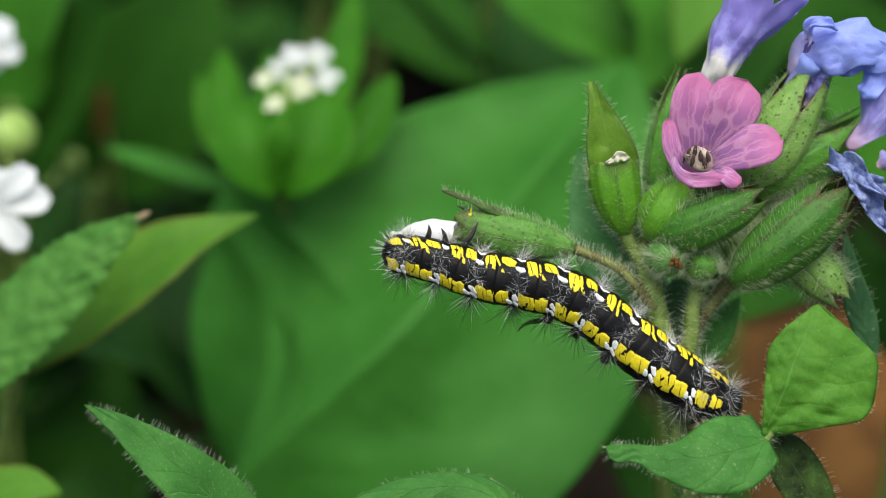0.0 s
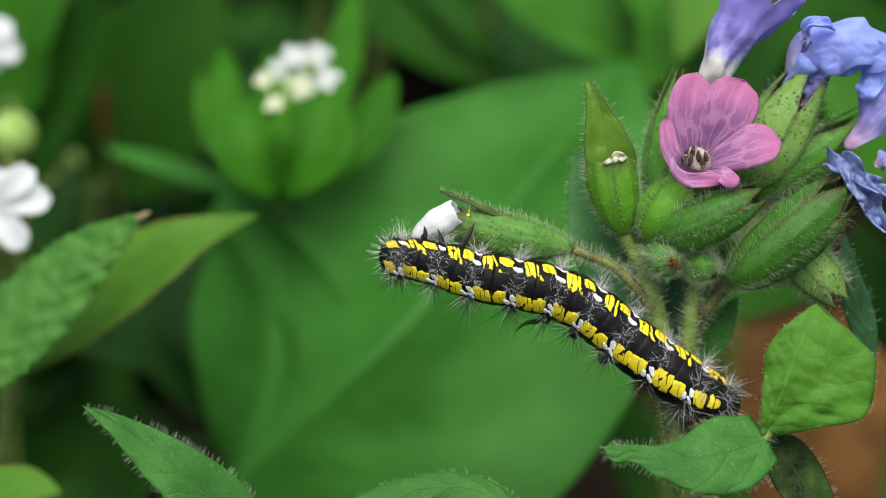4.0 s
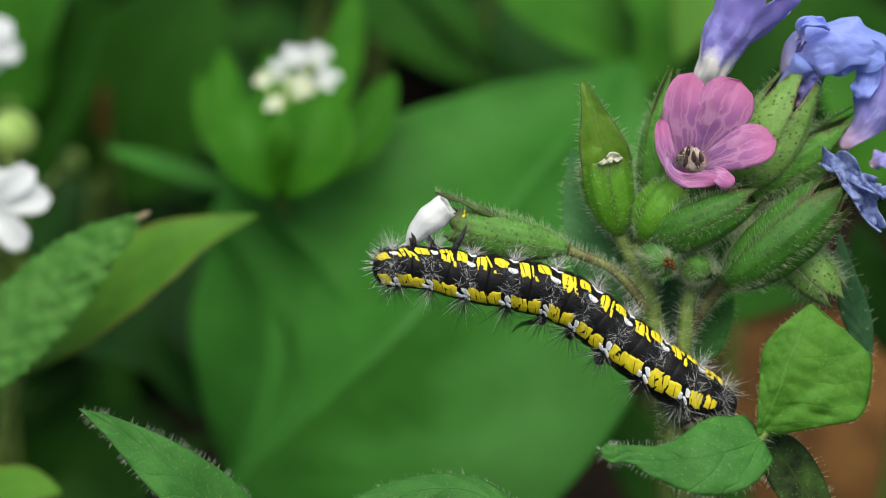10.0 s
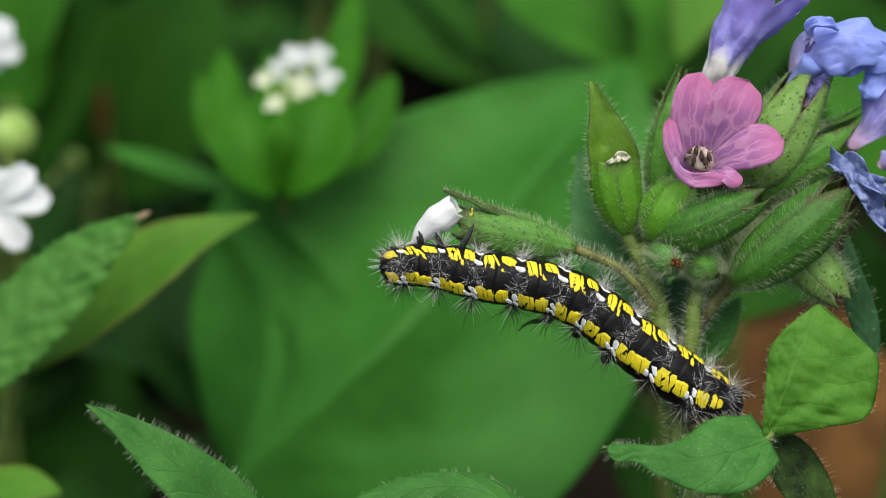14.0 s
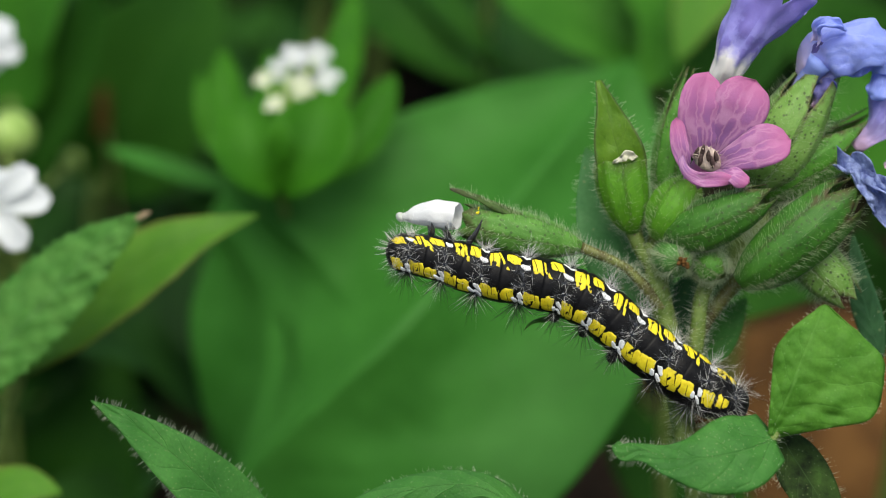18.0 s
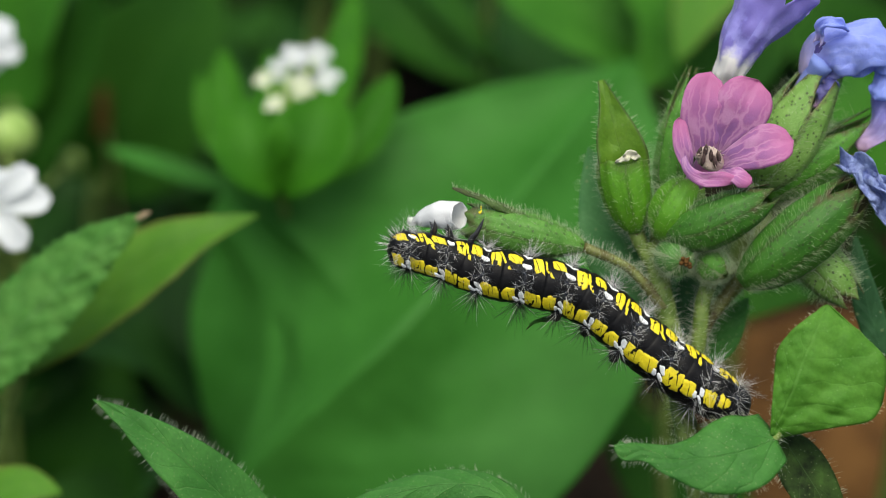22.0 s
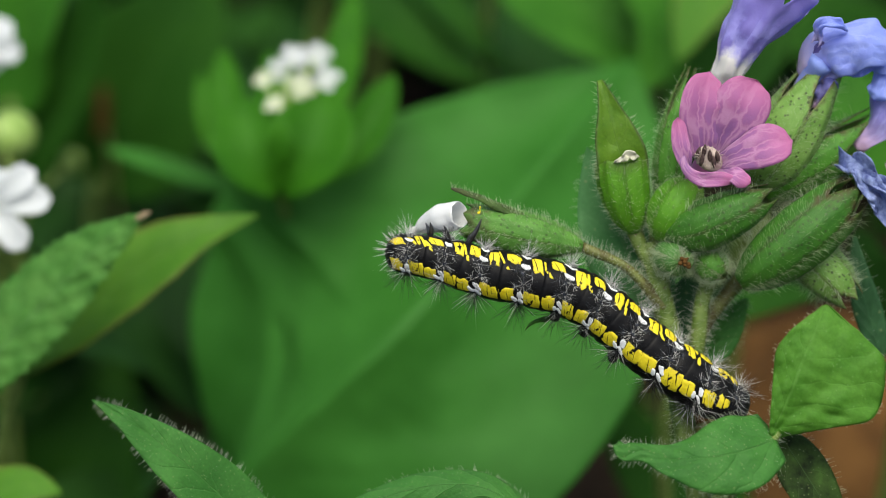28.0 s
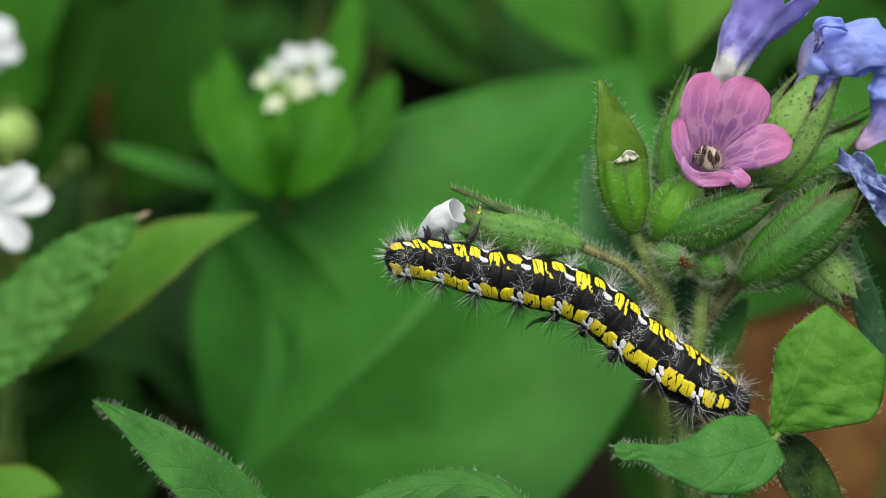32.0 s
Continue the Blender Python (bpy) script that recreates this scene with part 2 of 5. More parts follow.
M_SETA_WHITE = plain_mat("white_bristle", (0.60, 0.60, 0.58), (0.82, 0.82, 0.80), 0.3, 2)
M_SETA_BLACK = plain_mat("black_bristle", (0.004, 0.004, 0.005), (0.016, 0.016, 0.018), 0.35, 2, 0.3)
M_SETA_GREY = plain_mat("grey_bristle", (0.035, 0.038, 0.045), (0.17, 0.18, 0.20), 0.22, 2, 0.7)
M_LEG = plain_mat("dark_leg", (0.010, 0.010, 0.012), (0.05, 0.05, 0.055), 0.3, 2)
M_PROLEG = plain_mat("ochre_proleg", (0.16, 0.13, 0.03), (0.30, 0.26, 0.07), 0.5, 2)
M_SOIL = plain_mat("soil", (0.006, 0.004, 0.0025), (0.028, 0.018, 0.010), 0.9, 0.12, 0.15, depth=0.002)
M_DEAD = leaf_mat("dead_leaf", (0.040, 0.018, 0.005), (0.185, 0.090, 0.025), (0.16, 0.09, 0.035), 0.7, 6, 1.5, grain=0.13, spec=0.1, through=0.1)
M_SCAR = plain_mat("scar", (0.35, 0.36, 0.24), (0.60, 0.58, 0.46), 0.6, 1.5)
M_TIP = plain_mat("withered_tip", (0.16, 0.12, 0.06), (0.30, 0.24, 0.14), 0.7, 1.5)
M_HOLE = plain_mat("bruised_petal", (0.06, 0.05, 0.20), (0.11, 0.09, 0.30), 0.6, 1.5)
M_SEPAL_IN = leaf_mat("sepal_inside", (0.075, 0.180, 0.012), (0.130, 0.262, 0.024), (0.13, 0.25, 0.04), 0.4, 3, 0.8, grain=0.5, through=0.2, spots=0.8, spot_col=(0.14, 0.25, 0.05), edge=(0.030, 0.045, 0.012))
M_BELL = petal_mat("white_corolla", (0.84, 0.86, 0.80), (0.89, 0.90, 0.90), (0.89, 0.90, 0.90), (0.76, 0.79, 0.80), (0.87, 0.89, 0.89), (0.0, 0.3), 0.25, through=0.28)


# ---- builders ----
PLACES = {}


def thing(name, base, label, category, group="", kind=""):
    """An Empty at its base on the working frame, that will parent its parts."""
    ob = new(name)
    ob.matrix_world = Matrix.Translation(at(base))
    ob.empty_display_size = 0.005
    PLACES[ob.name] = ob.matrix_world.copy()
    return tagged(ob, label, category, group, kind)


def part(name, bm, material, parent, label="", origin=None, smooth=True, kind=""):
    """One mesh under a thing or part; bm is in millimetres on the working frame."""
    ob = bpy.data.objects.new(name, bpy.data.meshes.new(name))
    scene.collection.objects.link(ob)
    above = PLACES[parent.name] if parent else Matrix()
    here = Matrix.Translation(at(origin)) if origin is not None else above.copy()
    back = here.inverted()
    for v in bm.verts:
        v.co = back @ at(v.co)
    bmesh.ops.recalc_face_normals(bm, faces=bm.faces)
    bm.to_mesh(ob.data)
    bm.free()
    ob.data.materials.append(material)
    if smooth:
        ob.data.polygons.foreach_set("use_smooth", [True] * len(ob.data.polygons))
    if parent:
        ob.parent = parent
    ob.matrix_basis = above.inverted() @ here
    PLACES[ob.name] = here
    return tagged(ob, label, kind=kind)


def spline(pts, s):
    """A point of the Catmull-Rom curve through pts, s from 0 to 1."""
    pts = [Vector(p) for p in pts]
    n = len(pts) - 1
    x = min(max(s, 0.0), 1.0) * n
    i = min(int(x), n - 1)
    f = x - i
    p1, p2 = pts[i], pts[i + 1]
    p0 = pts[i - 1] if i else p1 * 2 - p2
    p3 = pts[i + 2] if i + 2 <= n else p2 * 2 - p1
    return 0.5 * (2 * p1 + (p2 - p0) * f + (2 * p0 - 5 * p1 + 4 * p2 - p3) * f * f + (3 * p1 - p0 - 3 * p2 + p3) * f ** 3)


def tangent(pts, s):
    return (spline(pts, min(s + 0.01, 1)) - spline(pts, max(s - 0.01, 0))).normalized()


def lerp_list(vals, s):
    x = min(max(s, 0), 1) * (len(vals) - 1)
    i = min(int(x), len(vals) - 2)
    return vals[i] + (vals[i + 1] - vals[i]) * (x - i)


SHAPES = {
    "lance": lambda s: max(0.0, math.sin(math.pi * s ** 0.8)) ** 0.9,
    "ovate": lambda s: max(0.0, math.sin(math.pi * s ** 0.62)) ** 0.8,
    "petal": lambda s: (0.30 + 0.70 * math.sin(min(s / 0.68, 1) * math.pi / 2) ** 1.3) * max(0.0, 1 - max(0, (s - 0.68) / 0.32) ** 2.4) ** 0.5,
    "strap": lambda s: (0.75 + 0.25 * math.sin(math.pi * s)) * max(0.0, 1 - max(0, (s - 0.7) / 0.3) ** 2) ** 0.6,
    "obovate": lambda s: (0.18 + 0.82 * math.sin(min(s / 0.62, 1) * math.pi / 2) ** 1.4) * max(0.0, 1 - max(0, (s - 0.62) / 0.38) ** 2) ** 0.75,
}


class Blade:
    """A thin curved sheet along a spine: leaf or petal, with thickness."""

    def __init__(self, spine, half, shape="lance", face=(0, 0, 1), fold=0.0, curl=0.0, wave=0.0, waves=3.0, thick=0.25, n=18, k=8,
                 seed=0, twist=0.0, uneven=(1.0, 1.0), rough=0.0, teeth=0, creases=()):
        self.rows, self.norms, self.n, self.k = [], [], n, k
        rnd = random.Random(seed)
        shift = rnd.uniform(0, 6.28)
        prof = SHAPES[shape] if isinstance(shape, str) else None
        for i in range(n + 1):
            s = i / n
            c, tg = spline(spine, s), tangent(spine, s)
            nm = (Vector(face) - tg * Vector(face).dot(tg)).normalized()
            nm = Matrix.Rotation(radians(twist) * s, 3, tg) @ nm
            sd = tg.cross(nm)
            row = []
            for j in range(-k, k + 1):
                x = j / k
                h = half * (prof(s) if prof else max(0.0, spline([(q, 0, 0) for q in shape[0 if x < 0 else 1]], s).x)) * (uneven[0] if x < 0 else uneven[1])
                bend = fold
                if teeth:
                    h *= 0.93 + 0.13 * ((s * teeth + (0.4 if x < 0 else 0)) % 1.0)
                lift = h * abs(x) * math.sin(radians(bend + curl * abs(x)))
                out = h * x * math.cos(radians(bend + curl * abs(x)))
                ripple = wave * x * x * math.sin(waves * 6.28 * s + shift + (0.9 if x < 0 else 0))
                p = c + sd * out + nm * (lift + ripple)
                if rough:
                    p += nm * rough * (noise.noise(p * 0.6 + Vector((seed, 0, 0))) + 0.45 * noise.noise(p * 1.7 + Vector((0, seed, 0))))
                for s0, x0, s1, x1, depth, width, drop in creases:
                    if x * x0 > 0:
                        a, b, q = Vector((s0, x0 * 0.3)), Vector((s1, x1 * 0.3)), Vector((s, x * 0.3))
                        way = (b - a).normalized()
                        off = (q - a).cross(way)
                        f = min(max((q - a).dot(way) / (b - a).length, 0), 1)
                        fade = min(1, abs(x) * 3)
                        p -= nm * fade * (depth * math.exp(-(off / width) ** 2) * math.sin(math.pi * (0.12 + 0.8 * f)) + drop * max(0, off))
                row.append(p)
            self.rows.append(row)
        for i in range(n + 1):
            nr = []
            for j in range(2 * k + 1):
                a = self.rows[min(i + 1, n)][j] - self.rows[max(i - 1, 0)][j]
                b = self.rows[i][min(j + 1, 2 * k)] - self.rows[i][max(j - 1, 0)]
                if b.length < 1e-6:
                    b = sd
                nr.append(b.cross(a).normalized() * -1)
            self.norms.append(nr)
        mid = self.norms[n // 2][k]
        if mid.dot(Vector(face)) < 0:
            self.norms = [[-q for q in r] for r in self.norms]
        self.thick = thick

    def mesh(self):
        bm = bmesh.new()
        uvl = bm.loops.layers.uv.new("UVMap")
        n, w = self.n, 2 * self.k + 1
        co = {}

        def vert(i, j, side):
            edge = 0.25 if j in (0, w - 1) or i in (0, n) else 1.0
            v = bm.verts.new(self.rows[i][j] + self.norms[i][j] * (side * self.thick * 0.5 * edge))
            co[v] = (i / n, j / (w - 1))
            return v
        top = [[vert(i, j, 1) for j in range(w)] for i in range(n + 1)]
        bot = [[vert(i, j, -1) for j in range(w)] for i in range(n + 1)]
        quads = []
        for i in range(n):
            for j in range(w - 1):
                quads.append((top[i][j], top[i + 1][j], top[i + 1][j + 1], top[i][j + 1]))
                quads.append((bot[i][j], bot[i][j + 1], bot[i + 1][j + 1], bot[i + 1][j]))
            quads.append((top[i][0], bot[i][0], bot[i + 1][0], top[i + 1][0]))
            quads.append((top[i][-1], top[i + 1][-1], bot[i + 1][-1], bot[i][-1]))
        for j in range(w - 1):
            quads.append((top[0][j], top[0][j + 1], bot[0][j + 1], bot[0][j]))
            quads.append((top[n][j], bot[n][j], bot[n][j + 1], top[n][j + 1]))
        for q in quads:
            f = bm.faces.new(q)
            for l in f.loops:
                l[uvl].uv = co[l.vert]
        return bm

    def point(self, s, x):
        i, j = min(max(s, 0), 1) * self.n, (x + 1) * self.k
        a, b = min(int(i), self.n - 1), min(int(j), 2 * self.k - 1)
        f, g = i - a, j - b
        r = self.rows
        p = (r[a][b] * (1 - f) + r[a + 1][b] * f) * (1 - g) + (r[a][b + 1] * (1 - f) + r[a + 1][b + 1] * f) * g
        return p, self.norms[a][b]


def spike(bm, p, d, length, rad, bend=None, sides=3):
    """One hair: a tapered bristle of two lengths."""
    d = d.normalized()
    a = d.orthogonal().normalized()
    b = d.cross(a)
    q = p + d * length * 0.55 + (bend * 0.35 if bend else Vector())
    r = p + d * length + (bend if bend else Vector())
    rings = []
    for c, rr in ((p, rad), (q, rad * 0.7)):
        rings.append([bm.verts.new(c + (a * math.cos(6.283 * k / sides) + b * math.sin(6.283 * k / sides)) * rr) for k in range(sides)])
    tip = bm.verts.new(r)
    for k in range(sides):
        m = (k + 1) % sides
        bm.faces.new((rings[0][k], rings[0][m], rings[1][m], rings[1][k]))
        bm.faces.new((rings[1][k], rings[1][m], tip))


def rand_dir(rnd):
    return Vector((rnd.gauss(0, 1), rnd.gauss(0, 1), rnd.gauss(0, 1))).normalized()


def blade_hairs(bl, rnd, margin=120, face=100, length=0.9, rad=0.024, span=(0.02, 0.98)):
    bm = bmesh.new()
    for q in range(margin):
        s = rnd.uniform(*span)
        x = rnd.choice((-1, 1))
        p, nm = bl.point(s, x * 0.995)
        inner, _ = bl.point(s, x * 0.9)
        fwd, _ = bl.point(min(s + 0.03, 1), x)
        d = (p - inner).normalized() + (fwd - p).normalized() * 0.25 + nm * rnd.uniform(-0.1, 0.5) + rand_dir(rnd) * 0.2
        spike(bm, p, d, length * rnd.uniform(0.5, 1.25), rad, rand_dir(rnd) * length * 0.12)
    for q in range(face):
        s, x = rnd.uniform(*span), rnd.uniform(-0.95, 0.95)
        p, nm = bl.point(s, x)
        spike(bm, p, nm + rand_dir(rnd) * 0.45, length * rnd.uniform(0.15, 0.55), rad * 0.6, rand_dir(rnd) * length * 0.12)
    return bm


def tube(pts, radii, sides=10, n=14, flute=0.0, cap=True):
    bm = bmesh.new()
    uvl = bm.loops.layers.uv.new("UVMap")
    rings, co = [], {}
    a = None
    for i in range(n + 1):
        s = i / n
        c, tg = spline(pts, s), tangent(pts, s)
        a = (a - tg * a.dot(tg)).normalized() if a else tg.orthogonal().normalized()
        b = tg.cross(a)
        r = lerp_list(radii, s)
        ring = []
        for k in range(sides):
            th = 6.2832 * k / sides
            v = bm.verts.new(c + (a * math.cos(th) + b * math.sin(th)) * r * (1 + flute * math.cos(5 * th)))
            co[v] = (s, k / sides)
            ring.append(v)
        rings.append(ring)
    for i in range(n):
        for k in range(sides):
            m = (k + 1) % sides
            bm.faces.new((rings[i][k], rings[i][m], rings[i + 1][m], rings[i + 1][k]))
    if cap:
        bm.faces.new(rings[0])
        bm.faces.new(rings[-1])
    for f in bm.faces:
        for l in f.loops:
            l[uvl].uv = co[l.vert]
    return bm


class Cup:
    """A hollow ribbed cup on a bent axis with pointed teeth or round lobes at its mouth."""

    def __init__(self, pts, radii, tooth=0.3, teeth=5, turn=0.0, wall=0.18, rib=0.022, n=16, sides=60, flare=0.0, round_lobes=False, crumple=0.0):
        self.n, self.sides = n, sides
        self.outer, self.norm = [], []
        frames = []
        a = None
        for i in range(n * 2 + 1):
            s = i / (n * 2)
            c, tg = spline(pts, s), tangent(pts, s)
            a = (a - tg * a.dot(tg)).normalized() if a else (Vector((0, 0, 1)) - tg * tg.z).normalized()
            frames.append((c, a.copy(), tg.cross(a)))
        for i in range(n + 1):
            row, nr = [], []
            for k in range(sides):
                ph = k / sides * teeth
                tri = abs((ph + turn) % 1.0 - 0.5) * 2
                if round_lobes:
                    tri = 1 - (1 - tri) ** 2.2
                s = i / n * (1 - tooth * (1 - tri))
                c, e, f = frames[min(int(round(s * n * 2)), n * 2)]
                th = 6.2832 * k / sides
                r = lerp_list(radii, s) * (1 + rib * math.cos(6.2832 * (ph + turn) * 2))
                if not round_lobes:
                    r *= 1 - 0.07 * math.exp(-((((ph + turn) % 1.0) - 0.5) / 0.10) ** 2) * math.sin(math.pi * min(i / n, 0.5))
                d = e * math.cos(th) + f * math.sin(th)
                p = spline(pts, s) + d * r
                if crumple:
                    p += d * crumple * noise.noise(p * 0.55) + frames[0][1] * crumple * noise.noise(p * 0.4 + Vector((9, 3, 1)))
                row.append(p)
                nr.append(d)
            self.outer.append(row)
            self.norm.append(nr)
        self.wall, self.turn, self.teeth = wall, turn, teeth

    def mesh(self):
        bm = bmesh.new()
        uvl = bm.loops.layers.uv.new("UVMap")
        co = {}

        def vert(i, k, inner):
            v = bm.verts.new(self.outer[i][k] - self.norm[i][k] * (self.wall * inner * (0.4 if i == self.n else 1)))
            co[v] = (i / self.n, k / self.sides + self.turn / self.teeth)
            return v
        o = [[vert(i, k, 0) for k in range(self.sides)] for i in range(self.n + 1)]
        q = [[vert(i, k, 1) for k in range(self.sides)] for i in range(self.n + 1)]
        for i in range(self.n):
            for k in range(self.sides):
                m = (k + 1) % self.sides
                bm.faces.new((o[i][k], o[i][m], o[i + 1][m], o[i + 1][k]))
                bm.faces.new((q[i][k], q[i + 1][k], q[i + 1][m], q[i][m]))
        for k in range(self.sides):
            m = (k + 1) % self.sides
            bm.faces.new((o[-1][k], o[-1][m], q[-1][m], q[-1][k]))
            bm.faces.new((o[0][k], q[0][k], q[0][m], o[0][m]))
        for f in bm.faces:
            high = max(co[v][1] for v in f.verts)
            for l in f.loops:
                u, v = co[l.vert]
                l[uvl].uv = (u, v + 1 if high - v > 0.5 else v)
        return bm

    def hairs(self, rnd, count, length=1.0, rad=0.03):
        bm = bmesh.new()
        for q in range(count):
            i, k = rnd.randint(0, self.n - 1), rnd.randrange(self.sides)
            seam = rnd.random() < 0.3
            if seam:
                k = int(round((rnd.randrange(self.teeth) + 0.5 - self.turn + rnd.gauss(0, 0.05)) / self.teeth * self.sides)) % self.sides
            p = self.outer[i][k].lerp(self.outer[i + 1][k], rnd.random())
            ax = (self.outer[i + 1][k] - self.outer[i][k]).normalized()
            short = rnd.random() < 0.72 and not seam
            size = length * (rnd.uniform(0.12, 0.4) if short else rnd.uniform(0.6, 1.35))
            spike(bm, p, self.norm[i][k] + ax * 0.35 + rand_dir(rnd) * 0.35, size, rad, rand_dir(rnd) * size * 0.2)
        return bm


def ball(bm, c, rx, ry=None, rz=None, seg=10, ring=7, turn=None):
    """An ellipsoid added to bm."""
    ry, rz = ry or rx, rz or rx
    c = Vector(c)
    grid = []
    for i in range(1, ring):
        a = math.pi * i / ring
        row = []
        for k in range(seg):
            b = 6.2832 * k / seg
            p = Vector((rx * math.sin(a) * math.cos(b), ry * math.sin(a) * math.sin(b), rz * math.cos(a)))
            row.append(bm.verts.new(c + (turn @ p if turn else p)))
        grid.append(row)
    p0, p1 = Vector((0, 0, rz)), Vector((0, 0, -rz))
    t, u = bm.verts.new(c + (turn @ p0 if turn else p0)), bm.verts.new(c + (turn @ p1 if turn else p1))
    for k in range(seg):
        m = (k + 1) % seg
        bm.faces.new((t, grid[0][k], grid[0][m]))
        bm.faces.new((u, grid[-1][m], grid[-1][k]))
        for i in range(ring - 2):
            bm.faces.new((grid[i][k], grid[i + 1][k], grid[i + 1][m], grid[i][m]))
    return bm


def down_to_ground(p, lean=(0, 0)):
    """The place straight below p at ground level, on the working frame."""
    z = MID.z * 1000 + p[1] * math.cos(TILT) + p[2] * math.sin(TILT)
    return (p[0] + lean[0], p[1] - (z - 1) * math.cos(TILT) + lean[1] * math.sin(TILT), p[2] - (z - 1) * math.sin(TILT) - lean[1] * math.cos(TILT))


# ---- ground ----
def build_ground():
    bm = bmesh.new()
    xs = [-30, -8, -2, -0.8] + [-0.5 + 0.025 * i for i in range(41)] + [0.8, 2, 8, 30]
    ys = [-30, -8, -2, -0.8] + [-0.4 + 0.025 * i for i in range(49)] + [1.2, 2, 8, 30]
    g = [[bm.verts.new((x, y, 0.004 * noise.noise((x * 25, y * 25, 0)) if abs(x) < 0.6 and abs(y) < 1 else 0)) for y in ys] for x in xs]
    for i in range(len(xs) - 1):
        for j in range(len(ys) - 1):
            bm.faces.new((g[i][j], g[i + 1][j], g[i + 1][j + 1], g[i][j + 1]))
    ob = new("ground", bpy.data.meshes.new("ground"))
    bm.to_mesh(ob.data)
    bm.free()
    ob.data.materials.append(M_SOIL)
    tagged(ob, "dark brown garden soil under the plants", "ground", kind="structure")
    # low foliage close to the soil, its shade painted into a dark green
    rnd = random.Random(5)
    verts, faces = [], []
    for q in range(5200):
        x, y = rnd.gauss(0, 0.34), 0.25 + rnd.gauss(0, 0.34)
        if q > 3600:
            x, y = rnd.gauss(0, 1.3), 0.25 + rnd.gauss(0, 1.3)
        if (y < -0.12 and abs(x) < 0.12) or (-0.1 < y < 0.07 and -0.055 < x < 0.06):
            continue
        if -0.02 < x < 0.1 and -0.04 < y < 0.16:
            continue
        z, L, w = rnd.uniform(0.002, 0.034), rnd.uniform(0.022, 0.05), rnd.uniform(0.006, 0.013)
        m = pose(x, y, z, rnd.uniform(-30, 30), rnd.uniform(-45, 10), rnd.uniform(0, 360))
        base = len(verts)
        for i in range(8):
            s = i / 7
            h = w * max(0.03, SHAPES["ovate"](s))
            for j in (-1, 0, 1):
                verts.append(m @ Vector((s * L, j * h, abs(j) * h * 0.25 - 0.012 * (s - 0.4) ** 2)))
        for i in range(7):
            for j in range(2):
                a = base + i * 3 + j
                faces.append((a, a + 3, a + 4, a + 1))
    me = bpy.data.meshes.new("undergrowth")
    me.from_pydata([tuple(v) for v in verts], [], faces)
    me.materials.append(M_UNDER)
    me.polygons.foreach_set("use_smooth", [True] * len(me.polygons))
    tagged(new("undergrowth", me), "dense low green leaves covering the soil, coloured as in shade", "undergrowth", kind="stuff")


# near-black green: the deep shade of the gaps is part of the colour
M_UNDER = plain_mat("undergrowth_leaf_shaded", (0.008, 0.034, 0.006), (0.022, 0.082, 0.010), 0.6, 0.04, 0.1, through=0.2)
build_ground()


# ---- plants behind ----
def back_leaf(name, label, spine, half, material, petiole=None, shape="ovate", face=(0, 0.4, 1), group="", **kw):
    """A leaf on its own stalk out of the ground."""
    foot = down_to_ground(petiole or spine[0])
    ob = thing(name, foot, label, "leaf", group)
    bl = Blade(spine, half * 1.06, shape, face, **kw)
    part("blade", bl.mesh(), material, ob)
    top, first = Vector(spine[0]), Vector(spine[1])
    mid = top - (first - top).normalized() * 8
    part("leaf_stalk", tube([spline(spine, 0.06), top, mid.lerp(Vector(foot), 0.3), Vector(foot)], [0.5, 0.9, 1.0, 1.3], 8, 16), M_STEM, ob)
    return ob, bl


back_leaf("broad_leaf", "large smooth mid-green ovate leaf with a pale midrib", [(-33.32, -38.51, -64), (-24.66, -27.93, -57.5), (-15.33, -19.12, -52.5), (-4.56, -9.19, -51), (7.04, 4.10, -60), (17.07, 15.56, -70), (26.23, 26.16, -79.2)],
          26.5, M_BIG, shape=([0.10, 0.95, 1.22, 1.18, 0.88, 0.48, 0.0], [0.75, 0.95, 1.04, 1.03, 0.93, 0.66, 0.0]), face=(0.0, 0.45, 1), fold=-38, curl=30, n=64, k=26, wave=0.9, waves=1.6, thick=0.4, rough=0.35,
          creases=((0.20, -0.10, 0.42, -0.80, 2.0, 0.032, 38), (0.45, -0.08, 0.66, -0.9, 0.5, 0.03, 0), (0.60, -0.08, 0.80, -0.9, 0.4, 0.025, 0), (0.30, 0.08, 0.62, 0.9, 0.5, 0.03, 0), (0.46, 0.08, 0.80, 0.9, 0.5, 0.03, 0)))
G_TOP = "leaves of the plants behind"
back_leaf("green_leaf", "broad green leaf out of focus behind", [(9.69, 46.87, -105.6), (16.97, 38.13, -100.3), (24.68, 30.44, -95), (33.12, 23.45, -92.4)], 8.5, M_BACK, face=(-0.2, 0.7, 1), fold=14, group=G_TOP)
back_leaf("green_leaf", "pale green leaf tip out of focus behind", [(27.28, 45.55, -95), (30.31, 37.97, -92.4), (31.45, 30.26, -87.1), (27.07, 21.20, -81.8)], 7.0, M_BACK, face=(0.4, 0.5, 1), fold=10, group=G_TOP)
back_leaf("green_leaf", "yellow-green leaf out of focus behind", [(42.39, 46.66, -79.2), (38.22, 38.60, -76.6), (34.48, 32.18, -73.9), (31.68, 25.21, -72.6)], 5.0, M_YELLOWISH, face=(-0.3, 0.5, 1), group=G_TOP)
back_leaf("green_leaf", "dark green leaf out of focus behind", [(-17.02, 50.96, -145.2), (-4.83, 41.27, -132), (4.88, 31.45, -121.4), (15.13, 24.15, -116.2)], 3.4, M_BACK_SHADE, face=(0.2, 0.8, 1), fold=10, group=G_TOP)
